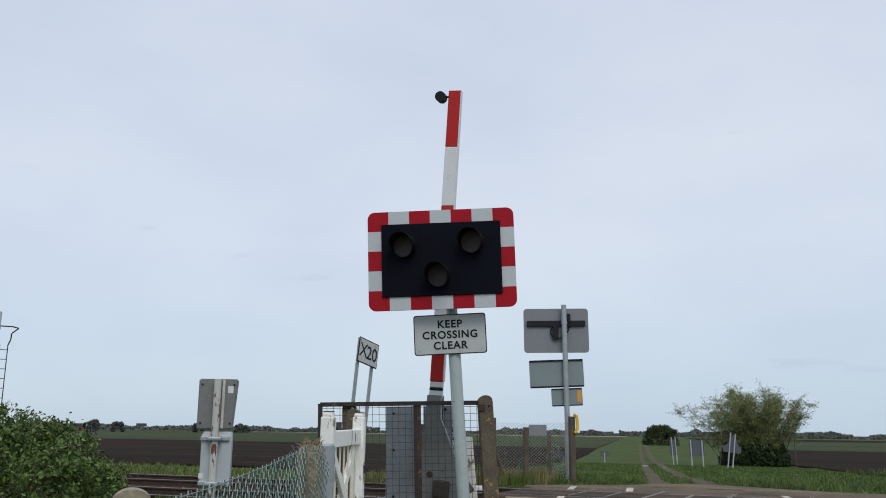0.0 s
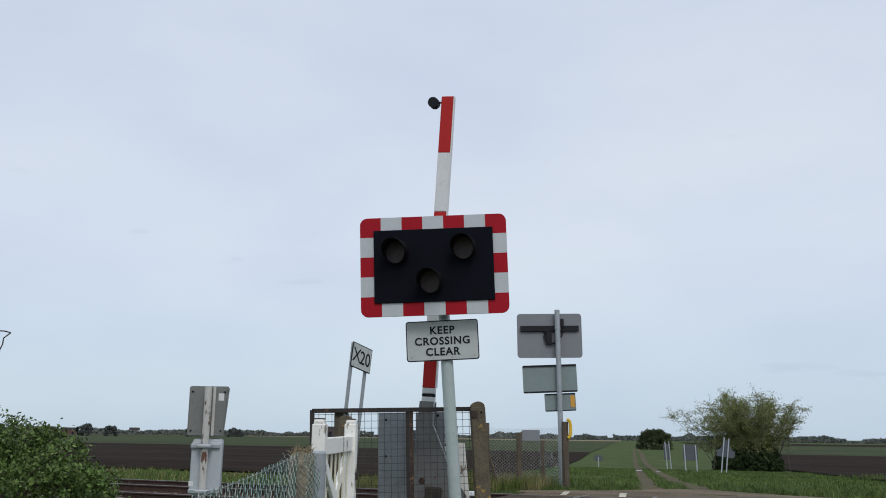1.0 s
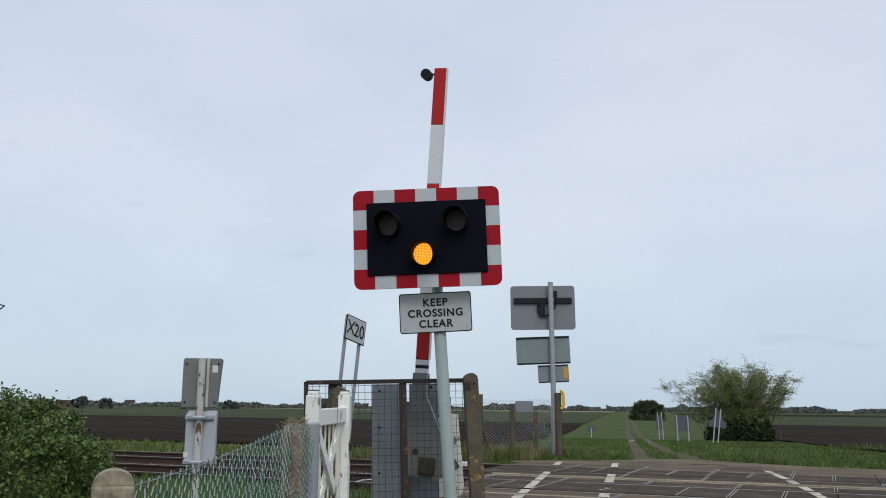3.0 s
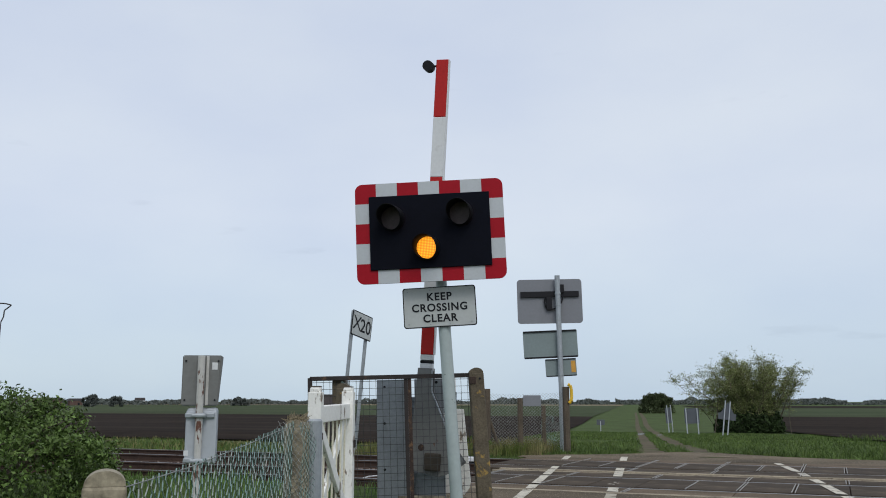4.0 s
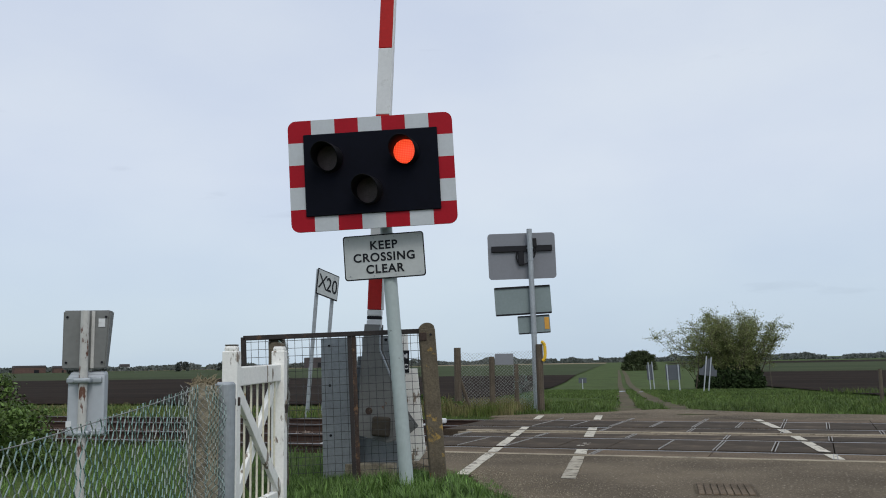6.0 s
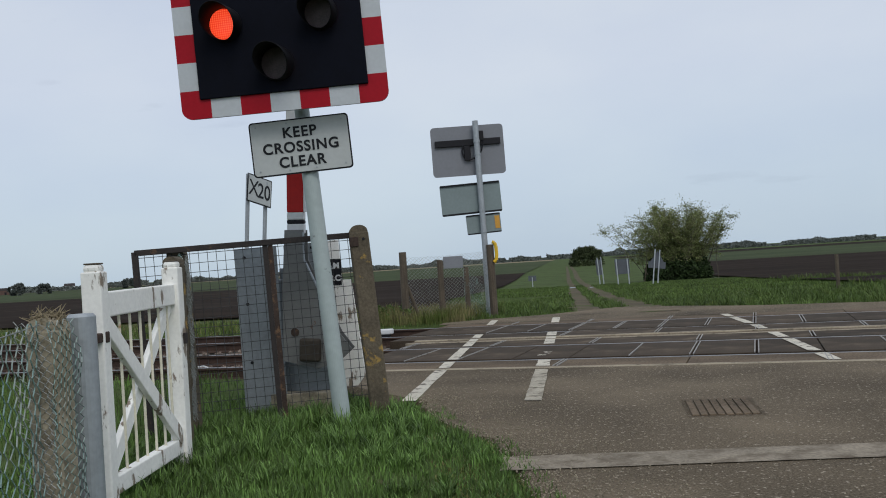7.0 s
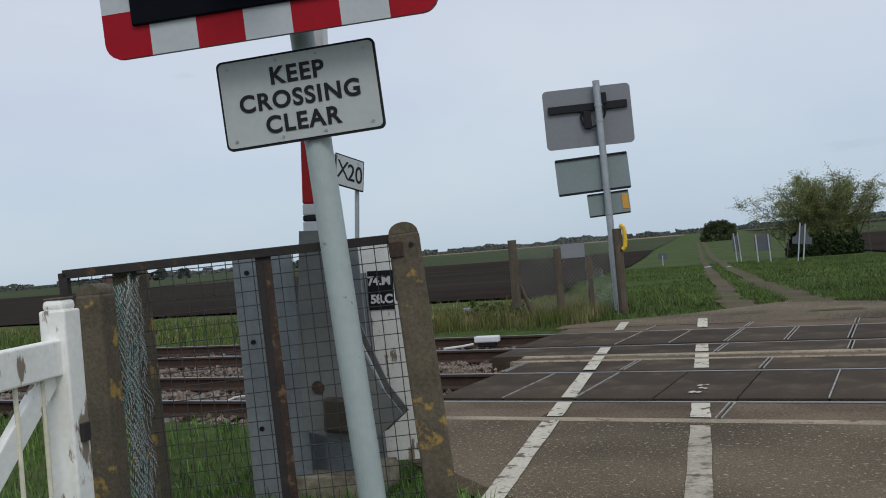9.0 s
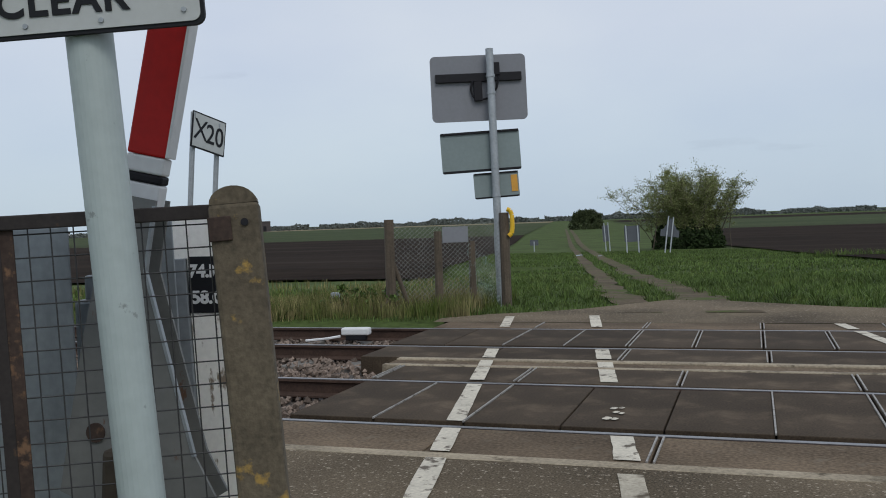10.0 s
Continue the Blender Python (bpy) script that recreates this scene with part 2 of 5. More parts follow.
M["boom_white"] = mat("white_boom_paint", (0.68, 0.69, 0.69), 0.45, vary=0.06, scale=4, fine=30, bump=0.06, stain=(0.45, 0.45, 0.43), stain_at=0.6, stain_scale=8, stain_soft=0.2)
M["rust"] = mat("rusty_iron", (0.055, 0.036, 0.028), 0.85, 0.2, vary=0.45, scale=7, fine=60, bump=0.5, stain=(0.20, 0.115, 0.065), stain_at=0.56, stain_scale=14, stain_soft=0.08)
M["dark_iron"] = mat("dark_painted_iron", (0.030, 0.024, 0.022), 0.75, 0.1, vary=0.35, scale=7, fine=60, bump=0.4, stain=(0.10, 0.055, 0.03), stain_at=0.62, stain_scale=14)
M["wire"] = mat("grey_mesh_wire", (0.050, 0.050, 0.050), 0.65, 0.2, vary=0.3, scale=10, fine=60, bump=0)
M["link_green"] = mat("green_coated_wire", (0.19, 0.29, 0.265), 0.5, vary=0.4, scale=6, fine=50, bump=0, stain=(0.36, 0.38, 0.34), stain_at=0.48, stain_scale=5, stain_soft=0.15)
M["link_grey"] = mat("grey_link_wire", (0.25, 0.26, 0.245), 0.6, 0.2, vary=0.3, scale=4, fine=50, bump=0)
M["rust_paint"] = mat("white_paint_with_rust", (0.50, 0.49, 0.46), 0.6, vary=0.12, scale=6, fine=40, bump=0.25, stain=(0.12, 0.05, 0.03), stain_at=0.555, stain_scale=9, stain_soft=0.025, stain_stretch=(1.2, 1.2, 0.40))
M["box_grey"] = mat("light_grey_enclosure", (0.42, 0.45, 0.48), 0.5, vary=0.07, scale=3, fine=25, bump=0.08, stain=(0.33, 0.35, 0.37), stain_at=0.58, stain_scale=5, stain_soft=0.2)
M["yellow"] = mat("yellow_plastic", (0.75, 0.46, 0.02), 0.45, vary=0.12, scale=6, fine=40, bump=0.1)
M["orange"] = mat("orange_panel", (0.60, 0.30, 0.04), 0.5, vary=0.1, scale=6, fine=40, bump=0.1)
M["bark"] = mat("grey_brown_bark", (0.10, 0.085, 0.06), 0.9, vary=0.35, scale=3, fine=30, bump=0.5)
M["twig"] = mat("olive_twig", (0.17, 0.16, 0.085), 0.85, vary=0.3, scale=1, fine=10, bump=0)
M["haw"] = mat("hawthorn_leaf", (0.085, 0.135, 0.033), 0.6, vary=0.45, scale=1.1, fine=9, bump=0, island=0.55, spec=0.25, stain=(0.15, 0.18, 0.06), stain_at=0.6, stain_scale=2.5, stain_soft=0.15)
M["willow"] = mat("young_willow_leaf", (0.195, 0.225, 0.085), 0.7, vary=0.3, scale=0.3, fine=4, bump=0, island=0.4, spec=0.15)
M["ivy"] = mat("dark_ivy_leaf", (0.026, 0.044, 0.014), 0.7, vary=0.4, scale=0.5, fine=4, bump=0, island=0.5, spec=0.2)
M["far_bush"] = mat("thorn_leaf", (0.060, 0.075, 0.036), 0.85, vary=0.35, scale=0.3, fine=3, bump=0, island=0.5, spec=0.05)
# Distance haze is mixed into this leaf colour: pale grey-green, little variation.
M["hazy_wood"] = mat("haze_tinted_trees", (0.108, 0.120, 0.110), 0.95, vary=0.12, scale=0.01, fine=0.3, bump=0, island=0.14, spec=0.03)
M["brick"] = mat("dull_red_brick", (0.13, 0.085, 0.070), 0.9, vary=0.2, scale=1, fine=8, bump=0.2, spec=0.1)
M["roof"] = mat("dark_roof_tile", (0.07, 0.06, 0.06), 0.9, vary=0.2, scale=1, fine=8, bump=0.2)
M["worn_line"] = mat("nearly_worn_off_line", (0.25, 0.215, 0.165), 0.9, vary=0.35, scale=3, fine=60, bump=0.4, spec=0.1, stain=(0.125, 0.10, 0.072), stain_at=0.47, stain_scale=7, stain_soft=0.2)
M["faded"] = mat("faded_road_paint", (0.38, 0.345, 0.275), 0.9, vary=0.3, scale=3, fine=60, bump=0.4, spec=0.1, stain=(0.115, 0.095, 0.07), stain_at=0.50, stain_scale=9, stain_soft=0.16)
M["signal_grey"] = mat("dull_signal_grey", (0.175, 0.178, 0.17), 0.6, vary=0.12, scale=4, fine=30, bump=0.12, stain=(0.15, 0.085, 0.055), stain_at=0.64, stain_scale=9, stain_soft=0.03, stain_stretch=(1, 1, 0.5))
M["olive"] = mat("dull_brown_cover", (0.050, 0.040, 0.028), 0.75, vary=0.3, scale=6, fine=40, bump=0.2)
M["puddle"] = mat("puddle_water", (0.05, 0.05, 0.045), 0.06, vary=0.1, scale=2, fine=10, bump=0.02)
M["amber_on"] = glow("lit_amber", (1.0, 0.37, 0.008), 1.6)
M["red_on"] = glow("lit_red", (1.0, 0.060, 0.012), 1.5)


# ---- mesh helpers ----
def part(name, bm, material, parent=None, label="", smooth=False):
    me = bpy.data.meshes.new(name)
    bm.to_mesh(me)
    bm.free()
    me.materials.append(M[material])
    if smooth:
        for p in me.polygons:
            p.use_smooth = True
    ob = new(name, me)
    ob.parent = parent
    if label:
        tagged(ob, label)
    return ob


def thing(name, m, label, category, group="", kind=""):
    ob = new(name)
    ob.empty_display_size = 0.1
    ob.matrix_world = m
    return tagged(ob, label, category, group, kind)


def slab(parts_of, size, at, rot=(0, 0, 0), bevel=0.0):
    """Adds a box of that size with its centre at that place to a bmesh."""
    r = bmesh.ops.create_cube(parts_of, size=1.0)
    m = pose(*at, *rot) @ Matrix.Diagonal((*size, 1))
    bmesh.ops.transform(parts_of, matrix=m, verts=r["verts"])
    if bevel:
        edges = list({e for v in r["verts"] for e in v.link_edges})
        bmesh.ops.bevel(parts_of, geom=edges, offset=bevel, segments=2, affect="EDGES", profile=0.5)
    return parts_of


def block(size, at, rot=(0, 0, 0), bevel=0.0):
    return slab(bmesh.new(), size, at, rot, bevel)


def rod(bm, a, b, r0, r1=None, seg=10, caps=True):
    a, b = Vector(a), Vector(b)
    r1 = r0 if r1 is None else r1
    d = b - a
    m = Matrix.Translation((a + b) / 2) @ d.to_track_quat("Z", "Y").to_matrix().to_4x4()
    bmesh.ops.create_cone(bm, cap_ends=caps, cap_tris=False, segments=seg, radius1=r0, radius2=r1, depth=d.length, matrix=m)
    return bm


def tube(points, r, seg=8):
    bm = bmesh.new()
    for a, b in zip(points, points[1:]):
        rod(bm, a, b, r, seg=seg)
    return bm


def plate(w, h, t, r, steps=5):
    """A plate with round corners in the xz plane, front face at y = 0, thickness t behind it."""
    bm = bmesh.new()
    ring = []
    for cx, cz, a0 in ((w / 2 - r, h / 2 - r, 0), (-w / 2 + r, h / 2 - r, 90), (-w / 2 + r, -h / 2 + r, 180), (w / 2 - r, -h / 2 + r, 270)):
        for k in range(steps + 1):
            a = radians(a0 + 90 * k / steps)
            ring.append((cx + r * math.cos(a), cz + r * math.sin(a)))
    front = [bm.verts.new((x, 0, z)) for x, z in ring]
    back = [bm.verts.new((x, t, z)) for x, z in ring]
    bm.faces.new(front)
    bm.faces.new(back[::-1])
    for i in range(len(ring)):
        j = (i + 1) % len(ring)
        bm.faces.new((front[j], front[i], back[i], back[j]))
    bmesh.ops.recalc_face_normals(bm, faces=bm.faces)
    return bm


def raw(name, verts, faces, material, parent=None, label="", category="", kind="", group=""):
    me = bpy.data.meshes.new(name)
    me.from_pydata([tuple(v) for v in verts], [], faces)
    me.materials.append(M[material])
    ob = new(name, me)
    ob.parent = parent
    return tagged(ob, label, category, group, kind)


def letters(text, size, m, material, parent, name="lettering", spacing=1.0, thick=0.0, deep=0.0015):
    cu = bpy.data.curves.new(name, "FONT")
    cu.body, cu.size, cu.align_x, cu.align_y = text, size, "CENTER", "CENTER"
    cu.space_character, cu.offset, cu.extrude = spacing, thick, deep
    tmp = bpy.data.objects.new(name, cu)
    scene.collection.objects.link(tmp)
    me = bpy.data.meshes.new_from_object(tmp.evaluated_get(bpy.context.evaluated_depsgraph_get()))
    bpy.data.objects.remove(tmp)
    me.materials.clear()
    me.materials.append(M[material])
    ob = new(name, me)
    ob.parent = parent
    ob.matrix_basis = m
    return ob


def ground_z(x, y):
    """Height of the land: the railway crosses on a low bank."""
    if y < 7.5:
        z = -0.02 - 0.10 * min(1.0, max(0.0, (-1.7 - x) / 0.8)) * min(1.0, max(0.0, (7.2 - y) / 0.8)) + 0.03 * noise.noise(Vector((x * 0.6, y * 0.6, 0)))
        far = max(0.0, -y - 6)
        return z - min(1.5, 0.04 * far)
    if y < 14.3:
        return -0.42
    z = float(np.interp(y, [14.3, 14.8, 17.2, 20, 30, 57, 90, 130], [-0.12, -0.03, -0.06, -0.16, -0.5, -1.15, -1.85, -2.2]))
    if x < -7:
        z -= 0.25 * min(1.0, (-7 - x) / 4) * (1.0 if y < 40 else 0.0)
    return z + (0.05 * noise.noise(Vector((x * 0.3, y * 0.3, 3))) if y < 60 else 0)


# ---- ground, road and railway ----
def sheet(name, xs, ys, height, material, label, category, lift=0.0, kind="structure"):
    verts = [(x, y, height(x, y) + lift) for y in ys for x in xs]
    n = len(xs)
    faces = [(j * n + i, j * n + i + 1, (j + 1) * n + i + 1, (j + 1) * n + i) for j in range(len(ys) - 1) for i in range(n - 1)]
    return raw(name, verts, faces, material, None, label, category, kind)


def spread(a, b, step):
    return list(np.arange(a, b + step / 2, step))


gx = [-3000, -1500, -700, -350, -180, -90, -60] + spread(-45, 30, 0.75) + [45, 60, 90, 180, 350, 700, 1500, 3000]
gy = [-300, -120, -60, -30, -20] + spread(-14, 7.0, 0.75) + [7.49, 7.51, 10, 14.29, 14.31, 14.8] + spread(15.5, 60, 1.2) + [70, 80, 90, 110, 130, 200, 350, 700, 1500, 3500]
sheet("ground", gx, gy, ground_z, "grass_soil", "flat green fenland verge and rough grass", "ground")


def band(name, ys, left, right, material, label, category, lift=0.06, n=10):
    """A field between two boundaries that vary with y, laid on the land."""
    verts, faces = [], []
    for y in ys:
        for i in range(n + 1):
            u = i / n
            x = left(y) + (right(y) - left(y)) * u
            verts.append((x, y, ground_z(-20 if x < -20 else x, y) + lift))
    for j in range(len(ys) - 1):
        for i in range(n):
            a = j * (n + 1) + i
            faces.append((a, a + 1, a + n + 2, a + n + 1))
    return raw(name, verts, faces, material, None, label, category, "structure")


def lane(y):
    return -3.0 - 0.204 * (y - 18.3)


far_ys = [34, 40, 46, 52, 58, 70, 90, 110, 130, 185]
band("field_ploughed_west", far_ys, lambda y: -900, lambda y: lane(y) - 6 - 0.02 * (y - 34), "plough", "dark ploughed fen field beside the track", "field", 0.10)
band("field_crop_west", [185, 250, 340, 450, 640], lambda y: -1600, lambda y: lane(y) - 9, "crop", "green young crop beyond the ploughed field", "field", 0.12)
band("field_stubble_west", [640, 700, 800], lambda y: -700, lambda y: lane(y) - 9, "stubble", "pale stubble field in the distance", "field", 0.14)
band("field_ploughed_east", [30, 36, 42, 50, 58, 70, 90, 130, 200], lambda y: lane(y) + 10 + 0.06 * (y - 26), lambda y: 500, "plough", "dark ploughed field behind the willow", "field", 0.12)
band("field_crop_east", [200, 260, 340, 450], lambda y: lane(y) + 24, lambda y: 900, "crop", "green strip of young crop in the distance", "field", 0.14)
band("field_ploughed_far", [450, 520, 620], lambda y: lane(y) + 30, lambda y: 1200, "plough", "far dark field under the horizon", "field", 0.16)
for off, w in ((0.0, 0.55), (1.2, 0.7)):
    ys = [15.2, 15.6, 16, 16.4, 16.8, 17.2, 17.6, 18, 18.5, 19, 19.5, 20, 20.6, 21.2, 22, 23, 24, 25.5, 27, 28.5, 30, 34, 38, 44, 50, 58, 70, 90, 120, 170, 260]
    def rut(y, off=off):
        return lane(y) + off + 0.25 * noise.noise(Vector((y * 0.12, off, 2)))
    band("track_rut_1" if off == 0 else "track_rut_2", ys, lambda y: rut(y) - w * 0.5 - 0.22 * noise.noise(Vector((y * 0.9, 5, off))),
         lambda y: rut(y) + w * 0.5 + 0.25 * noise.noise(Vector((y * 0.8, 9, off))), "track", "bare earth wheel rut of the farm track", "farm track", 0.05, 2)

# asphalt approach with a ragged grass edge
edge = [(-3.75, 7.78), (-3.4, 6.95), (-2.8, 6.35), (-2.15, 5.85), (-1.66, 4.95), (-1.13, 4.35), (-0.82, 3.75), (-0.2, 2.3), (0.5, 0.7), (1.5, -1.6), (2.1, -4), (2.6, -9), (2.8, -25)]
pts = []
for (xa, ya), (xb, yb) in zip(edge, edge[1:]):
    for k in range(8):
        u = k / 8
        x, y = xa + (xb - xa) * u, ya + (yb - ya) * u
        pts.append((x + 0.10 * noise.noise(Vector((x * 3, y * 3, 1))) + 0.04 * noise.noise(Vector((x * 11, y * 11, 1))), y))
verts, faces = [], []
for i, (x, y) in enumerate(pts):
    verts += [(x, y, -0.06), (x + 0.06, y, 0.0), (12.0, y, 0.0)]
    if i:
        a, b = (i - 1) * 3, i * 3
        faces += [(a, b, b + 1, a + 1), (a + 1, b + 1, b + 2, a + 2)]
raw("road", verts, faces, "asphalt", None, "worn grey asphalt road with loose chippings", "road", "structure")
APRON_X, APRON_Y = [-5.0, -4.2, -3.2, -2.1, -1.0, 0.2, 2, 6, 13], [14.35, 15.1, 15.6, 17.0, 16.6, 15.85, 15.4, 15.1, 14.9]
verts, faces = [], []
for i in range(33):
    x = -4.9 + i * 0.55
    y = float(np.interp(x, APRON_X, APRON_Y)) + 0.18 * noise.noise(Vector((x * 1.4, 0, 7)))
    verts += [(x, 14.12, 0.0), (x, y, 0.012), (x, y + 0.15, -0.08)]
    if i:
        a, b = (i - 1) * 3, i * 3
        faces += [(a, b, b + 1, a + 1), (a + 1, b + 1, b + 2, a + 2)]
raw("road_far_side", verts, faces, "asphalt", None, "worn asphalt apron where the farm track begins", "road", "structure")


def rail_line(y):
    root = thing("rail", pose(0, y, 0), "running rail with a polished head and rusty sides", "rail", "running rails")
    prof = [(-0.034, -0.011), (-0.036, -0.03), (-0.009, -0.045), (-0.009, -0.125), (-0.07, -0.145), (-0.07, -0.158)]
    ring = prof + [(-a, b) for a, b in reversed(prof)]
    verts = [(x, a, b) for x in (-140, 60) for a, b in ring]
    n = len(ring)
    faces = [(i, (i + 1) % n, n + (i + 1) % n, n + i) for i in range(n)]
    raw("rail_body", verts, faces, "rail", root)
    part("rail_head", block((200, 0.046, 0.008), (-40, 0, -0.008), bevel=0.002), "railtop", root, "polished rail head")


RAILS = (8.5, 10.005, 11.98, 13.485)
for y in RAILS:
    rail_line(y)
raw("ballast_bed", [(x, y, z) for x in (-140, 60) for y, z in ((7.45, -0.40), (7.8, -0.21), (14.0, -0.21), (14.6, -0.40))],
    [(0, 4, 5, 1), (1, 5, 6, 2), (2, 6, 7, 3)], "ballast_bed", None, "dirty ballast bed under both tracks", "ballast", "structure")
for mid in (9.2525, 12.7325):
    first = None
    for k in range(60):
        x = -4.9 - 0.68 * k
        if first is None:
            first = tagged(new("sleeper", bpy.data.meshes.new("sleeper")), "weathered grey sleeper in the ballast", "sleeper", "sleepers")
            bm = block((0.25, 2.5, 0.12), (0, 0, 0), bevel=0.012)
            bm.to_mesh(first.data)
            bm.free()
            first.data.materials.append(M["sleeper"])
            first.matrix_world = pose(x, mid, -0.225)
        else:
            copy_thing(first, pose(x, mid, -0.225))


def stones(name, n, region, size, material, label, seed):
    rng = np.random.default_rng(seed)
    base = np.array([(1, 0, 0), (-1, 0, 0), (0, 1, 0), (0, -1, 0), (0, 0, 1), (0, 0, -1)], float)
    tri = [(0, 2, 4), (2, 1, 4), (1, 3, 4), (3, 0, 4), (2, 0, 5), (1, 2, 5), (3, 1, 5), (0, 3, 5)]
    verts, faces = [], []
    for i in range(n):
        p = region(rng)
        v = base * rng.uniform(0.6, 1.25, (6, 1)) * size * rng.uniform(0.6, 1.3)
        a, b, c = rng.uniform(0, 6.28, 3)
        r = np.array(Euler((a, b, c)).to_matrix())
        v = v @ r.T + p
        faces += [tuple(j + 6 * i for j in f) for f in tri]
        verts += v.tolist()
    return raw(name, verts, faces, material, None, label, "ballast", "stuff")


def ballast_spot(rng):
    y = rng.uniform(7.7, 14.2)
    x = -4.1 - abs(rng.exponential(9.0))
    return np.array((x, y, -0.20 + rng.uniform(-0.01, 0.05)))


stones("ballast", 16000, ballast_spot, 0.036, "ballast", "loose brown-grey ballast stones between the rails", 3)


# deck of the crossing: separate panels between and beside the rails
deck = thing("crossing_deck", pose(0, 0, 0), "level crossing deck of dark rubber panels and concrete slabs", "crossing deck", kind="structure")


def deck_row(name, x0, step, count, y0, y1, material):
    me = bpy.data.meshes.new(name)
    bm = block((step - 0.012, y1 - y0, 0.20), (0, 0, -0.1), bevel=0.006)
    bm.to_mesh(me)
    bm.free()
    me.materials.append(M[material])
    for k in range(count):
        ob = new(name, me)
        ob.parent = deck
        ob.matrix_basis = pose(x0 + step * (k + 0.5), (y0 + y1) / 2, random.uniform(-0.004, 0.002))


deck_row("deck_panel", -4.00, 0.637, 23, 8.625, 9.915, "rubber")
deck_row("edge_slab", -4.00, 1.274, 12, 7.86, 8.440, "deck")
deck_row("edge_slab", -4.02, 1.274, 12, 10.055, 10.74, "rubber")
deck_row("edge_slab", -4.63, 1.274, 12, 11.21, 11.925, "rubber")
deck_row("deck_panel", -4.69, 0.640, 23, 12.085, 13.405, "rubber")
deck_row("edge_slab", -4.69, 1.280, 12, 13.535, 14.10, "deck")
for y0, y1, nm in ((7.735, 7.855, "kerb_strip"), (10.745, 10.83, "kerb_strip"), (11.10, 11.205, "kerb_strip")):
    part(nm, block((15.5, y1 - y0, 0.22), (3.55, (y0 + y1) / 2, -0.106), bevel=0.012), "kerb", deck, "pale concrete edge beam")
part("centre_fill", block((15.2, 0.27, 0.2), (3.4, 10.965, -0.112)), "deck", deck)
JOINTS = (
    (7.87, 8.44, 2, (-1.452, 1.096)),
    (8.62, 9.91, 1, (-3.363, -2.726, -0.815, 1.733)),
    (8.62, 9.91, 2, (-0.178, 0.459)),
    (10.07, 10.72, 2, (-3.98, -2.746, -1.472, -0.198, 1.076)),
    (11.22, 11.91, 2, (-2.082, -0.808, 0.466, 1.74)),
    (12.10, 13.39, 1, (-3.41, -2.77)),
    (12.10, 13.39, 2, (-2.13, -1.49, -0.85, -0.21, 0.43, 1.07)),
    (13.55, 14.09, 1, (-3.41,)),
    (13.55, 14.09, 2, (-2.13, -0.85, 0.43)),
)
for y0, y1, wires, places in JOINTS:
    for x in places:
        for dx in ((-0.019, 0.019) if wires == 2 else (0.0,)):
            part("joint_strip", block((0.011, y1 - y0, 0.012), (x + dx, (y0 + y1) / 2, 0.002)), "joint", deck)


def stripe(x_of, y0, y1, width, name="road_marking"):
    n = max(2, int((y1 - y0) / 0.12))
    verts, faces = [], []
    for i in range(n + 1):
        y = y0 + (y1 - y0) * i / n
        w = width * (1 + 0.12 * noise.noise(Vector((y * 9, width, x_of(y)))))
        x = x_of(y)
        verts += [(x - w / 2, y, 0.0065), (x + w / 2, y, 0.0065)]
        if i:
            faces.append((2 * i - 2, 2 * i - 1, 2 * i + 1, 2 * i))
    raw(name, verts, faces, "faded" if y1 < 7.7 else "marking", None, "worn white painted line across the crossing", "road marking", "structure")


def left_line(y):
    return -2.80 - 0.204 * (y - 8.73)


def mid_line(y):
    return -1.66 - 0.193 * (y - 8.33)


def right_line(y):
    return float(np.interp(y, [7.8, 10.16, 11.81, 13.85, 14.2], [1.14, 0.74, 0.44, 0.01, -0.06]))


for y0, y1 in ((5.78, 7.73), (7.87, 8.42), (8.62, 9.90), (10.08, 10.72), (10.76, 11.08), (11.24, 11.80), (13.6, 14.75)):
    stripe(left_line, y0, y1, 0.125)
for y0, y1 in ((5.75, 7.62), (7.88, 8.40), (10.12, 10.70), (10.80, 11.08), (11.26, 11.86), (13.62, 14.85)):
    stripe(mid_line, y0, y1, 0.135)
for cx, cy, r in ((-1.80, 9.05, 0.022), (-1.76, 9.02, 0.018), (-1.83, 9.17, 0.024), (-1.78, 9.19, 0.018), (-1.83, 8.86, 0.028), (-1.78, 8.85, 0.022)):
    raw("road_marking", [(cx + r * (1 + 0.3 * math.sin(4 * a)) * math.cos(a), cy + r * 1.6 * math.sin(a), 0.0065) for a in np.linspace(0, 6.283, 13)[:-1]], [tuple(range(12))], "marking", None, "small worn splash of white paint on a panel", "road marking", "structure")
for y0, y1 in ((7.87, 8.42), (8.62, 9.90), (10.08, 10.72), (11.24, 11.88), (12.12, 13.38), (13.56, 14.05)):
    stripe(right_line, y0, y1, 0.12)
raw("road_marking", [(-0.80, 3.52, 0.006), (5.5, 4.95, 0.006), (5.42, 5.27, 0.006), (-0.87, 3.83, 0.006)], [(0, 1, 2, 3)], "worn_line", None, "worn white stop line on the asphalt", "road marking", "structure")

cover = thing("drain_cover", pose(0.225, 5.43, -0.004, 0, 0, 8.6), "rusty iron drain cover set in the asphalt", "drain cover")
part("frame", block((0.50, 0.72, 0.02), (0, 0, -0.006), bevel=0.004), "kerb", cover)
for k in range(8):
    part("bar", block((0.045, 0.62, 0.014), (-0.19 + k * 0.054, 0, 0.006), bevel=0.004), "deck", cover)

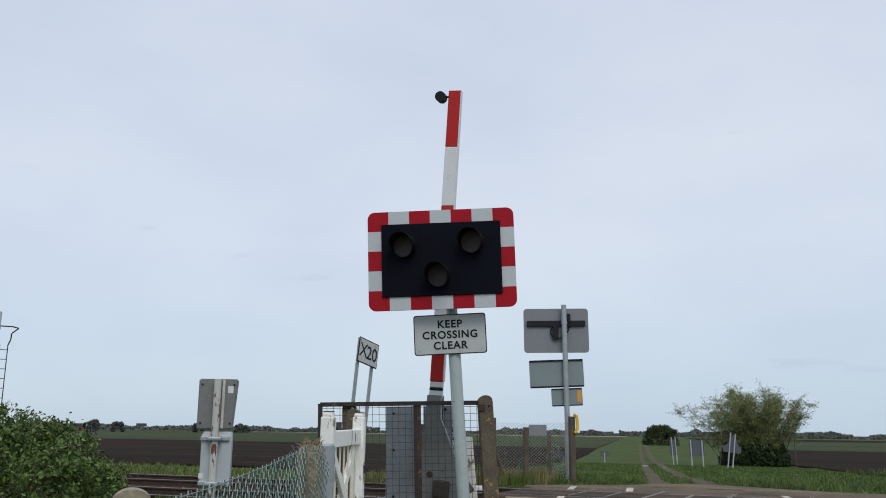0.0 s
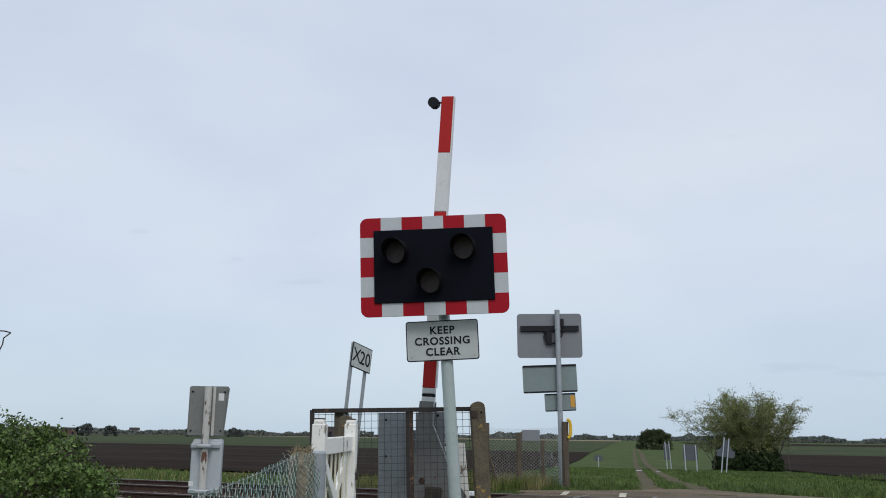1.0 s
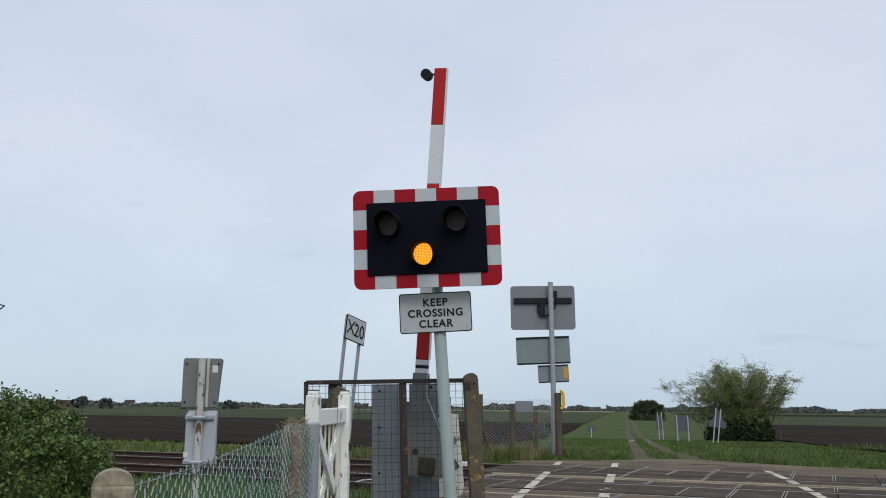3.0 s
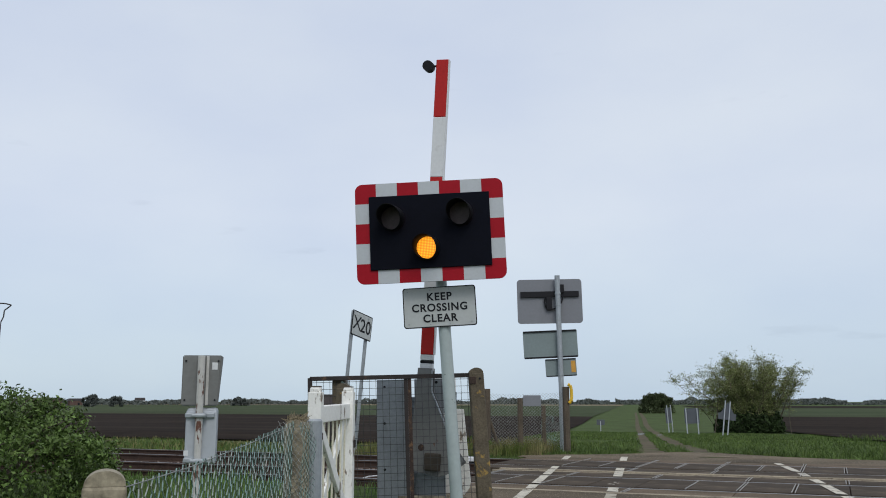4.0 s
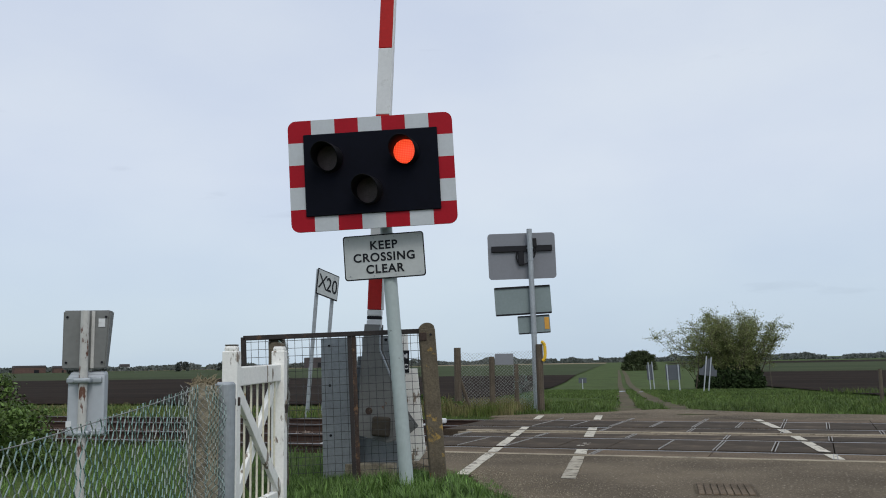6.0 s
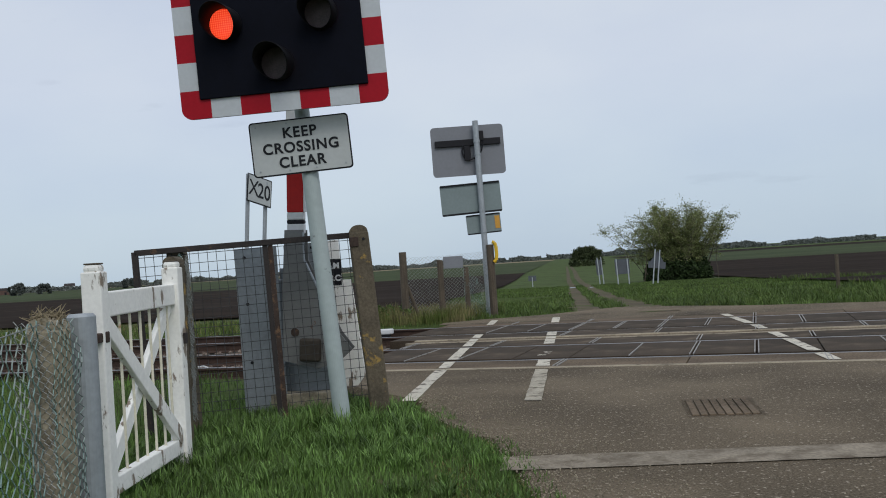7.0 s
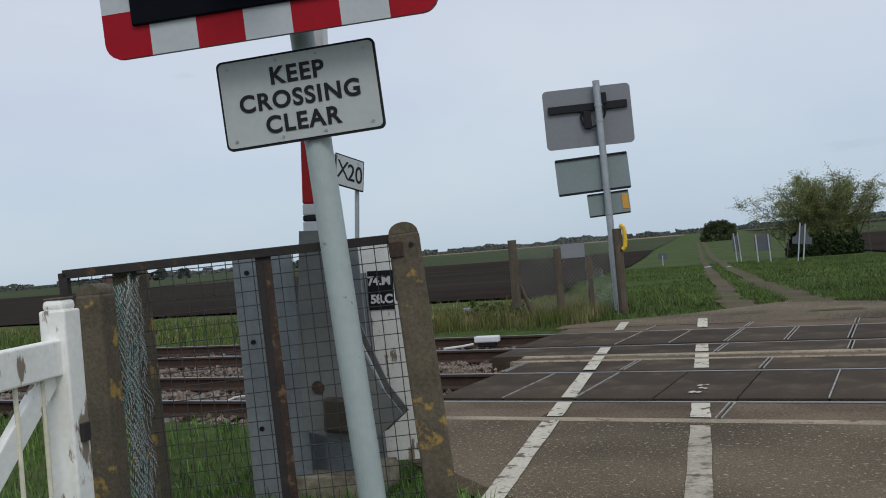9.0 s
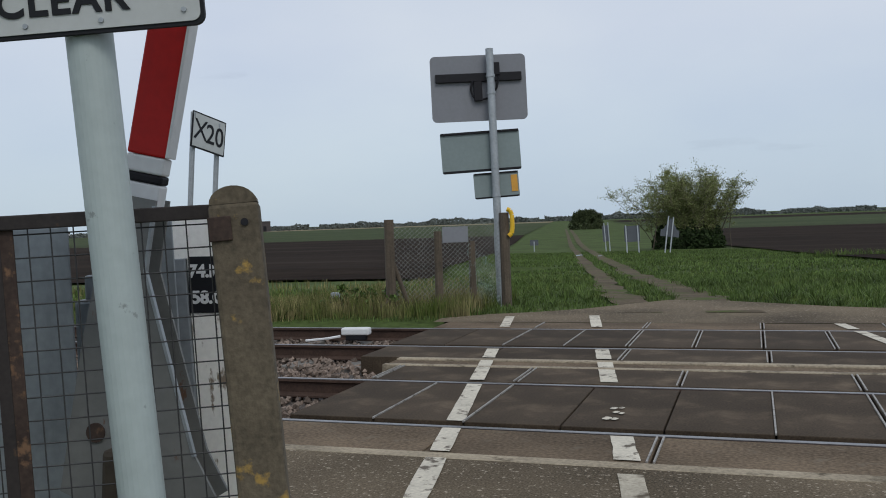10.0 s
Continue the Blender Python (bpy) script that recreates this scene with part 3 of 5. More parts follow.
for y, off, w, h in ((60.0, 0.0, 0.45, 1.2), (57.0, 1.2, 0.25, 0.8)):
    x = lane(y) + off
    ring = [(x + w * (0.5 + 0.12 * math.sin(3 * a)) * math.cos(a), y + h * 0.5 * math.sin(a), ground_z(x, y) + 0.075) for a in np.linspace(0, 6.283, 18)[:-1]]
    raw("puddle", ring, [tuple(range(17))], "puddle", None, "shallow rain puddle in the wheel rut", "puddle", "structure")


# ---- crossing signal with its boards ----
def board_front(parent, w, h, y):
    """Red and white chequered border round a dark panel, facing -y; returns nothing."""
    part("backboard", plate(w, h, 0.02, 0.075), "grey_back", parent).location = (0, y, 0)
    cells = []
    b = 0.142
    cw, ch = w / 7, h / 5
    for i in range(7):
        for top in (1, -1):
            cells.append((-w / 2 + cw * (i + 0.5), top * (h / 2 - b / 2), cw, b, i % 2 == 0, (i == 0, i == 6), top))
    for j in (1, 2, 3):
        for side in (1, -1):
            z1 = h / 2 - ch * j
            cells.append((side * (w / 2 - b / 2), z1 - ch / 2, b, ch, j % 2 == 0, None, 0))
    for cx, cz, sx, sz, red, corner, top in cells:
        bm = bmesh.new()
        x0, x1, z0, z1 = cx - sx / 2, cx + sx / 2, cz - sz / 2, cz + sz / 2
        ring = [(x0, z0), (x1, z0), (x1, z1), (x0, z1)]
        if corner and any(corner):
            r = 0.075
            px = x0 if corner[0] else x1
            pz = z1 if top > 0 else z0
            ccx, ccz = (px + r if corner[0] else px - r), (pz - r if top > 0 else pz + r)
            sx_, sz_ = (-1 if corner[0] else 1), (1 if top > 0 else -1)
            arc = [(ccx + sx_ * r * math.cos(radians(90 * k / 5)), ccz + sz_ * r * math.sin(radians(90 * k / 5))) for k in range(6)]
            other = x1 if corner[0] else x0
            inner = z0 if top > 0 else z1
            ring = [(px, inner)] + arc + [(other, pz), (other, inner)]
        f = bm.faces.new([bm.verts.new((x, y - 0.004, z)) for x, z in ring])
        bm.normal_update()
        if f.normal.y > 0:
            f.normal_flip()
        part("border_block", bm, "red" if red else "white", parent, "red reflective block" if red else "white reflective block")
    for side in (1, -1):
        for end in (1, -1):
            z_out, z_in = end * (h / 2 - b), end * (h / 2 - ch)
            bm = bmesh.new()
            xs = sorted((side * w / 2, side * (w / 2 - b)))
            zs = sorted((z_out, z_in))
            if zs[1] - zs[0] > 0.005:
                bm.faces.new([bm.verts.new(v) for v in ((xs[0], y - 0.004, zs[0]), (xs[1], y - 0.004, zs[0]), (xs[1], y - 0.004, zs[1]), (xs[0], y - 0.004, zs[1]))])
                part("border_block", bm, "red", parent, "red reflective block")
            else:
                bm.free()
    part("dark_panel", block((w - 2 * b + 0.0, 0.024, h - 2 * b + 0.01), (0, y - 0.012, 0), bevel=0.006), "panel", parent)


def hooded_lamp(parent, x, z, y, r=0.114):
    lamp = new("lamp_unit")
    lamp.parent = parent
    lamp.matrix_basis = pose(x, y - 0.012, z, 3, 0, -8)
    ring = bmesh.new()
    seg = 28
    outer = []
    for k in range(seg):
        a = 2 * math.pi * k / seg
        depth = -(0.055 + 0.215 * (0.5 + 0.5 * math.sin(a)) ** 0.65)
        c, s = math.cos(a), math.sin(a)
        row = [(r * 1.10 * c, 0.0, r * 1.10 * s), (r * 1.06 * c, depth, r * 1.06 * s), (r * 1.02 * c, depth, r * 1.02 * s), (r * 1.0 * c, 0.0, r * 1.0 * s)]
        outer.append([ring.verts.new(v) for v in row])
    for k in range(seg):
        a, b = outer[k], outer[(k + 1) % seg]
        for i in range(3):
            ring.faces.new((a[i], a[i + 1], b[i + 1], b[i]))
    bmesh.ops.recalc_face_normals(ring, faces=ring.faces)
    part("hood", ring, "hood", lamp, smooth=True)
    lens = bmesh.new()
    rod(lens, (0, -0.018, 0), (0, -0.002, 0), r * 1.01, seg=28)
    part("lens", lens, "lens", lamp, "dark smoked round lens")
    return lamp


def light_element(lamp, material, r=0.111):
    """The diode cluster of a lamp: a domed disc that stands behind the lens at rest and advances through it when lit."""
    bm = bmesh.new()
    bmesh.ops.create_uvsphere(bm, u_segments=28, v_segments=12, radius=r)
    bmesh.ops.transform(bm, matrix=Matrix.Diagonal((1, 0.10, 1, 1)), verts=bm.verts)
    return part("diode_disc", bm, material, lamp, "glowing round lamp face", smooth=True)


# the signal by the gate
signal = thing("crossing_signal", pose(-2.487, 5.165, -0.04), "grey post with chequered red and white warning light board", "crossing signal")
POLE_R = 0.063
part("post", rod(rod(bmesh.new(), (0.008, 0, -0.11), (-0.166, -0.03, 2.30), POLE_R, seg=28), (-0.166, -0.03, 2.30), (-0.232, -0.043, 3.22), POLE_R * 0.9, seg=28), "pole", signal, "pale grey-green painted tubular post", smooth=False)
part("base_collar", rod(bmesh.new(), (0.008, 0, -0.12), (0.006, 0, -0.06), 0.085, seg=24), "pole", signal)
head = new("signal_head")
head.parent = signal
head.matrix_basis = pose(-0.173, -0.309, 2.834, 1.0, -2.3, 20.3)
board_front(head, 1.512, 1.030, 0.0)
lamps = {}
for key, x, z in (("left", -0.372, 0.140), ("right", 0.322, 0.160), ("amber", -0.026, -0.176)):
    lamps[key] = hooded_lamp(head, x, z, -0.026)
part("channel", block((0.9, 0.05, 0.08), (0, 0.05, 0.12)), "black", head)
part("bracket", block((0.16, 0.16, 0.5), (0.05, 0.10, -0.05), bevel=0.01), "black", head)
plate_sign = new("warning_plate")
plate_sign.parent = signal
plate_sign.matrix_basis = pose(-0.148, -0.122, 2.080, 1.0, -3.2, 20.5)
part("rim", plate(0.745, 0.412, 0.016, 0.028), "ink", plate_sign, "black rim")
face = part("face", plate(0.724, 0.391, 0.004, 0.022), "sign_white", plate_sign, "weathered white sign face")
face.location = (0, -0.004, 0)
for word, z in (("KEEP", 0.102), ("CROSSING", -0.008), ("CLEAR", -0.117)):
    letters(word, 0.108, pose(0, -0.0065, z, 90, 0, 0), "ink", plate_sign, spacing=1.13, thick=0.0030)
for x, z in ((-0.32, 0.165), (0.32, 0.165), (-0.32, -0.165), (0.32, -0.165), (-0.10, -0.175), (0.10, -0.175), (-0.09, 0.175), (0.10, 0.175)):
    part("screw", rod(bmesh.new(), (x, -0.009, z), (x, -0.003, z), 0.007, seg=8), "galv", plate_sign)

# ---- rising barrier: pedestal behind the mesh panel, boom and guard ----
barrier = thing("level_crossing_barrier", pose(-3.140, 5.74, 0, 0, 0, 10), "raised red and white barrier boom on a grey pedestal", "barrier")
part("pedestal", slab(block((0.27, 0.30, 1.05), (-0.13, 0.42, 0.52), bevel=0.015), (0.21, 0.24, 0.12), (-0.13, 0.42, 1.08), bevel=0.01), "sheet", barrier)
part("plinth", block((0.50, 0.46, 0.22), (-0.06, 0.34, -0.04), bevel=0.012), "concrete", barrier)
part("motor_cover", block((0.18, 0.06, 0.19), (0.13, -0.085, 0.45), (0, 4, 0), bevel=0.02), "olive", barrier, "dull brown drive cover")
boom = new("boom")
boom.parent = barrier
boom.location = (0, 0, 0.60)


def prism(outline, y0, y1):
    bm = bmesh.new()
    a = [bm.verts.new((x, y0, z)) for x, z in outline]
    b = [bm.verts.new((x, y1, z)) for x, z in outline]
    bm.faces.new(a)
    bm.faces.new(b[::-1])
    for i in range(len(outline)):
        j = (i + 1) % len(outline)
        bm.faces.new((a[i], b[i], b[j], a[j]))
    bmesh.ops.recalc_face_normals(bm, faces=bm.faces)
    return bm


arm_shape = [(-0.085, 0.85), (0.078, 0.85), (0.085, 0.60), (0.375, 0.0), (0.48, -0.13), (0.36, -0.24), (0.20, -0.30), (-0.10, -0.24), (-0.11, 0.30)]
for y in (-0.05, 0.05):
    part("boom_arm", prism(arm_shape, y - 0.006, y + 0.006), "signal_grey", boom, "grey steel boom bracket")
part("arm_edge", tube([(0.078, -0.058, 0.83), (0.085, -0.058, 0.60), (0.375, -0.058, 0.0)], 0.010, 6), "galv", boom)
part("pivot", rod(bmesh.new(), (0, -0.065, 0.0), (0, 0.30, 0.0), 0.035, seg=20), "rust", boom)
Z = [0.82, 0.902, 0.935, 0.998, 1.624, 2.31, 3.0, 3.705, 4.395]
KINDS = ["boom_white", "black", "boom_white", "boom_red", "boom_white", "boom_red", "boom_white", "boom_red"]
for (z0, z1), k in zip(zip(Z, Z[1:]), KINDS):
    part("boom_band", block((0.148, 0.060, z1 - z0 - 0.001), (0, 0.0, (z0 + z1) / 2), bevel=0.008), k, boom, {"boom_red": "red painted band", "boom_white": "white painted band", "black": "black band"}[k])
part("boom_edge", block((0.012, 0.064, 3.39), (0.078, 0.0, 2.695), bevel=0.003), "boom_white", boom, "pale edge strip")
part("tip_lamp", rod(rod(rod(bmesh.new(), (-0.07, 0, 4.325), (-0.13, 0, 4.325), 0.012), (-0.165, -0.07, 4.31), (-0.165, 0.05, 4.325), 0.062, seg=18), (-0.165, 0.05, 4.325), (-0.165, 0.085, 4.325), 0.062, 0.03, seg=18), "black", boom, "small dark boom tip lamp")

guard = thing("guard_sheet", pose(-3.505, 5.80, 0, 0, -1.0, 12), "tall galvanised steel guard sheet behind the mesh", "guard sheet")
part("panel", block((0.37, 0.012, 1.45), (0, 0, 0.605), bevel=0.003), "sheet", guard)
part("fold", block((0.014, 0.11, 1.45), (-0.185, 0.055, 0.605), bevel=0.003), "sheet", guard)
for z in (0.35, 0.85, 1.25):
    part("bolt", rod(bmesh.new(), (-0.10, -0.016, z), (-0.10, 0, z), 0.014, seg=8), "black", guard)
guard_b = thing("guard_sheet", pose(-3.15, 6.00, 0, 0, -1.5, 12), "grey steel guard sheet beside the barrier pedestal", "guard sheet")
part("panel", block((0.33, 0.012, 1.46), (0, 0, 0.61), bevel=0.003), "sheet", guard_b)
part("strap", block((0.04, 0.02, 0.62), (-0.06, -0.016, 0.60), bevel=0.004), "galv", guard_b)
for x, z in ((-0.06, 1.30), (0.09, 1.30), (-0.04, 0.98), (0.08, 0.95)):
    part("bolt", rod(bmesh.new(), (x, -0.018, z), (x, 0, z), 0.016, seg=8), "black", guard_b)

mile = thing("milepost_board", pose(-3.10, 6.30, 0, 0, -2.0, 14), "white painted distance board with a black lettered patch", "milepost")
part("board", prism([(-0.005, 0.05), (0.21, 0.05), (0.285, 0.14), (0.235, 0.995), (0.15, 1.00), (0.15, 1.36), (-0.15, 1.36), (-0.15, 1.19), (-0.005, 1.19)], 0.0, 0.03), "gate", mile, "white painted board")
part("dark_stile", block((0.115, 0.05, 1.32), (-0.067, 0.012, 0.53), bevel=0.004), "sheet", mile, "dark grey steel upright")
part("stile_edge", block((0.022, 0.055, 1.32), (-0.138, 0.010, 0.54), bevel=0.003), "galv", mile, "pale galvanised edge")
part("patch", block((0.16, 0.004, 0.235), (0.077, -0.004, 1.075), (0, 3, 0)), "ink", mile, "black painted patch")
letters("74.M", 0.072, pose(0.072, -0.0075, 1.130, 90, 3, 0), "boom_white", mile, thick=0.003)
letters("58.C", 0.072, pose(0.076, -0.0075, 1.020, 90, 3, 0), "boom_white", mile, thick=0.003)

# ---- mesh panel fence in front of the barrier ----
FA, FB = Vector((-3.985, 4.860, 0)), Vector((-2.425, 5.570, 0))
run = FB - FA
mesh_fence = thing("mesh_fence", Matrix.Translation(FA) @ pose(0, 0, 0, 0, -1.9, math.degrees(math.atan2(run.y, run.x))), "welded wire panel in a rusty dark iron frame", "fence")
L = run.length
part("top_bar", block((L, 0.045, 0.045), (L / 2, 0, 1.314), (0, 0.5, 0), bevel=0.004), "dark_iron", mesh_fence)
part("end_post", block((0.045, 0.045, 1.46), (0, 0, 0.60), bevel=0.004), "dark_iron", mesh_fence)
for x, iron in ((1.000, "dark_iron"), (1.040, "rust")):
    part("mid_post", slab(block((0.034, 0.008, 1.46), (x, 0, 0.60), bevel=0.002), (0.008, 0.056, 1.46), (x - 0.018, 0.024, 0.60)), iron, mesh_fence, "rusty angle iron")
nx = int(L / 0.071)
for i in range(1, nx + 1):
    part("upright_wire", rod(bmesh.new(), (i * L / (nx + 1), 0.01, 0.02), (i * L / (nx + 1), 0.01, 1.31), 0.0023, seg=4, caps=False), "wire", mesh_fence)
for k in range(18):
    part("cross_wire", rod(bmesh.new(), (0.02, 0.012, 0.04 + k * 0.073), (L - 0.02, 0.012, 0.04 + k * 0.073 - 0.012 * (k / 18)), 0.0023, seg=4, caps=False), "wire", mesh_fence)


def concrete_post(name, x, y, top, w, material, label, yaw=0.0, lean=(0, 0), round_top=True, cat="fence post"):
    root = thing(name, pose(x, y, -0.18, lean[0], lean[1], yaw), label, cat)
    bm = block((w, w, top + 0.18 - (w * 0.35 if round_top else 0)), (0, 0, (top + 0.18 - (w * 0.35 if round_top else 0)) / 2), bevel=0.014)
    if round_top:
        h = top + 0.18
        cap = prism([(-w / 2 + 0.004, h - w * 0.36)] + [(-(w / 2 - 0.004) * math.cos(radians(a)), h - w * 0.36 + w * 0.36 * math.sin(radians(a))) for a in range(0, 181, 15)], -w / 2 + 0.006, w / 2 - 0.006)
        me = bpy.data.meshes.new("cap")
        cap.to_mesh(me)
        cap.free()
        bm.from_mesh(me)
    part("post_body", bm, material, root)
    return root


p = concrete_post("concrete_post", -2.338, 5.56, 1.440, 0.152, "lichen", "lichened concrete post with a rounded top", 28, lean=(-1.6, -3.6))
part("plate_fixing", block((0.07, 0.012, 0.075), (-0.045, -0.080, 1.49), bevel=0.003), "rust", p, "rusty fixing plate")
part("bolt_hole", rod(bmesh.new(), (0.03, -0.082, 1.505), (0.03, -0.070, 1.505), 0.012, seg=10), "black", p)
concrete_post("concrete_post", -3.735, 5.05, 1.345, 0.14, "lichen", "dark weathered concrete post wound with loose wire", 20, lean=(-1.0, -2.0))
concrete_post("concrete_post", -3.43, 4.50, 1.265, 0.125, "lichen", "dark weathered concrete post behind the white gate", 15)
concrete_post("concrete_post", -2.60, 2.375, 0.96, 0.150, "concrete", "squat weathered concrete post wrapped in chain link", 12)
p = concrete_post("concrete_post", -1.66, -0.50, 0.825, 0.165, "concrete", "pale pitted concrete straining post", 43)
part("eye_bolt", rod(bmesh.new(), (0.0, -0.14, 0.87), (0.0, 0.09, 0.87), 0.010, seg=8), "galv", p)
tube_post = thing("steel_tube_post", pose(-2.605, 2.60, -0.05), "dull galvanised steel tube post beside the gate", "gate post")
part("tube", rod(rod(bmesh.new(), (0, 0, -0.12), (0, 0, 0.995), 0.069, seg=24), (0, 0, 0.995), (0, 0, 1.01), 0.069, 0.057, seg=24), "galv", tube_post, smooth=False)

# ---- white wicket gate ----
GA, GB = Vector((-2.765, 2.895, 0)), Vector((-3.115, 4.045, 0))
gv = GB - GA
gate = thing("wicket_gate", Matrix.Translation(GA) @ pose(0, 0, -0.11, 0, 0, math.degrees(math.atan2(gv.y, gv.x))), "flaking white painted timber wicket gate, closed", "gate")
GL = gv.length


def stile(x, h, w):
    bm = block((w, 0.108, h - 0.04), (x, 0, (h - 0.04) / 2), bevel=0.008)
    slab(bm, (w * 0.86, 0.092, 0.05), (x, 0, h - 0.025), bevel=0.02)
    return bm


part("hinge_stile", stile(0, 1.315, 0.092), "gate", gate)
part("latch_stile", stile(GL, 1.33, 0.105), "gate", gate)
for x, h, w in ((0, 1.315, 0.092), (GL, 1.33, 0.105)):
    part("worn_top", block((w * 0.74, 0.080, 0.008), (x, 0, h + 0.002), bevel=0.003), "post_wood", gate, "bare weathered end grain")
part("top_rail", block((GL - 0.09, 0.06, 0.135), (GL / 2, 0, 1.105), (0, -0.8, 0), bevel=0.008), "gate", gate)
part("bottom_rail", block((GL - 0.09, 0.06, 0.10), (GL / 2, 0, 0.13), bevel=0.008), "gate", gate)
for x0, z0, x1, z1, y in ((0.05, 1.01, GL - 0.05, 0.17, -0.018), (0.05, 0.15, GL - 0.05, 1.06, 0.020)):
    dx, dz = x1 - x0, z1 - z0
    part("brace", block((math.hypot(dx, dz), 0.036, 0.095), ((x0 + x1) / 2, y, (z0 + z1) / 2), (0, -math.degrees(math.atan2(dz, dx)), 0), bevel=0.006), "gate", gate)
for k in range(7):
    x = 0.14 + k * (GL - 0.28) / 6
    part("bar", rod(bmesh.new(), (x, 0, 0.17), (x, 0, 1.05), 0.0085, seg=8), "bar_paint", gate, "thin cream painted iron bar")
part("hinge", slab(block((0.10, 0.10, 0.05), (-0.05, 0.0, 0.93), bevel=0.008), (0.05, 0.12, 0.06), (0.0, 0.0, 0.93), bevel=0.008), "rust", gate, "rusty hinge block")
part("latch", block((0.05, 0.03, 0.07), (GL + 0.01, -0.055, 0.82), bevel=0.004), "dark_iron", gate, "dark iron latch")
part("catch", block((0.16, 0.016, 0.035), (GL + 0.10, 0.05, 0.83)), "galv", gate, "grey steel catch")


# ---- chain link ----
def chain_link(name, a, b, top_a, top_b, sag, bottom, material, parent, label="", cell=0.05, r=0.0024, fold=0.0, seed=1):
    """Woven zigzag wires between two places; the top edge sags and the cloth may bunch."""
    a, b = Vector(a), Vector(b)
    d = b - a
    length = d.length
    side = Vector((-d.y, d.x, 0)).normalized()
    rng = random.Random(seed)
    n = int(length / cell)
    verts, faces = [], []
    for i in range(n + 1):
        u0 = i / n
        top = top_a + (top_b - top_a) * u0 - sag * 4 * u0 * (1 - u0)
        pitch = cell * 0.9
        rows = max(3, int((top - bottom) / pitch))
        last = None
        for k in range(rows + 1):
            z = top - pitch * k
            s = (i + (k + i) % 2) * cell
            s += fold * noise.noise(Vector((s * 6, z * 5, seed)))
            off = (0.006 if (k + i) % 2 else -0.006) + fold * 1.5 * noise.noise(Vector((s * 9, z * 7, seed + 4)))
            c = a + d * max(-0.01, min(1.01, s / length)) + side * off
            c.z = z + 0.012 * noise.noise(Vector((s * 5, z * 3, seed)))
            base = len(verts)
            for q in range(3):
                ang = q * 2.094
                verts.append((c.x + r * math.cos(ang) * side.x - r * math.sin(ang) * d.x / length, c.y + r * math.cos(ang) * side.y - r * math.sin(ang) * d.y / length, c.z))
            if last is not None:
                for q in range(3):
                    faces.append((last + q, last + (q + 1) % 3, base + (q + 1) % 3, base + q))
            last = base
    return raw(name, verts, faces, material, parent, label, kind="stuff")


near_fence = thing("chain_link_fence", pose(0, 0, 0), "sagging green coated chain link fence between concrete posts", "fence")
chain_link("wire_cloth", (-1.68, -0.41, 0), (-2.58, 2.29, 0), 0.76, 0.95, 0.025, 0.02, "link_green", near_fence, cell=0.046, r=0.0037, fold=0.009)
part("strand", tube([(-1.67, -0.43, 0.74), (-1.92, 0.32, 0.77), (-2.28, 1.40, 0.85), (-2.58, 2.30, 0.93)], 0.003, 5), "link_grey", near_fence)
wrap = thing("loose_wire_roll", pose(0, 0, 0), "bunched green chain link tied between two concrete posts", "wire netting")
chain_link("wire_cloth", (-3.41, 4.58, 0), (-3.70, 4.97, 0), 1.23, 1.30, 0.01, 0.05, "link_green", wrap, cell=0.024, r=0.0022, fold=0.016, seed=5)
chain_link("wire_cloth", (-3.38, 4.60, 0), (-3.65, 4.98, 0), 1.22, 1.29, 0.0, 0.05, "link_grey", wrap, cell=0.028, r=0.0020, fold=0.022, seed=9)
tuft = thing("dry_grass_bunch", pose(-2.60, 2.375, 0.93), "bunch of dry straw caught on top of the squat post", "dry grass")
rng_s = random.Random(17)
straw = bmesh.new()
for k in range(170):
    a_, r_ = rng_s.uniform(0, 6.283), rng_s.uniform(0, 1) ** 0.5
    foot = Vector((0.075 * r_ * math.cos(a_), 0.075 * r_ * math.sin(a_), rng_s.uniform(0, 0.05)))
    tip = foot + Vector((rng_s.gauss(0, 0.024), rng_s.gauss(0, 0.024), rng_s.uniform(-0.03, 0.05)))
    rod(straw, foot, tip, 0.0035, 0.0015, 3, False)
part("stalks", straw, "stubble", tuft)
wrap2 = thing("loose_wire_roll", pose(0, 0, 0), "chain link wrapped round the squat concrete post", "wire netting")
chain_link("wire_cloth", (-2.50, 2.28, 0), (-2.70, 2.28, 0), 0.94, 0.95, 0.0, 0.02, "link_grey", wrap2, cell=0.026, r=0.0026, fold=0.03, seed=11)
chain_link("wire_cloth", (-2.50, 2.47, 0), (-2.50, 2.28, 0), 0.95, 0.94, 0.0, 0.02, "link_green", wrap2, cell=0.026, r=0.0026, fold=0.03, seed=13)

# ---- signal box on a rusty pole by the fence ----
lamp_box = thing("walking_signal", pose(-3.03, 1.80, -0.05, 0, 0, 30), "back of a grey signal box on a rusty white pole", "signal box")
part("pole", rod(bmesh.new(), (0, 0, -0.14), (0, 0, 1.455), 0.025, seg=18), "rust_paint", lamp_box, "white painted pole with rust patches")
bm = bmesh.new()
lo = [(-0.135, 0.038, 1.11), (0.115, 0.038, 1.11), (0.105, 0.15, 1.11), (-0.135, 0.15, 1.11)]
hi = [(-0.135, 0.038, 1.46), (0.135, 0.038, 1.46), (0.130, 0.17, 1.46), (-0.135, 0.17, 1.46)]
va, vb = [bm.verts.new(v) for v in lo], [bm.verts.new(v) for v in hi]
bm.faces.new(va[::-1])
bm.faces.new(vb)
for i in range(4):
    j = (i + 1) % 4
    bm.faces.new((va[i], va[j], vb[j], vb[i]))
bmesh.ops.bevel(bm, geom=list(bm.edges), offset=0.008, segments=2, affect="EDGES")
part("upper_box", bm, "signal_grey", lamp_box, "dull grey steel signal housing")
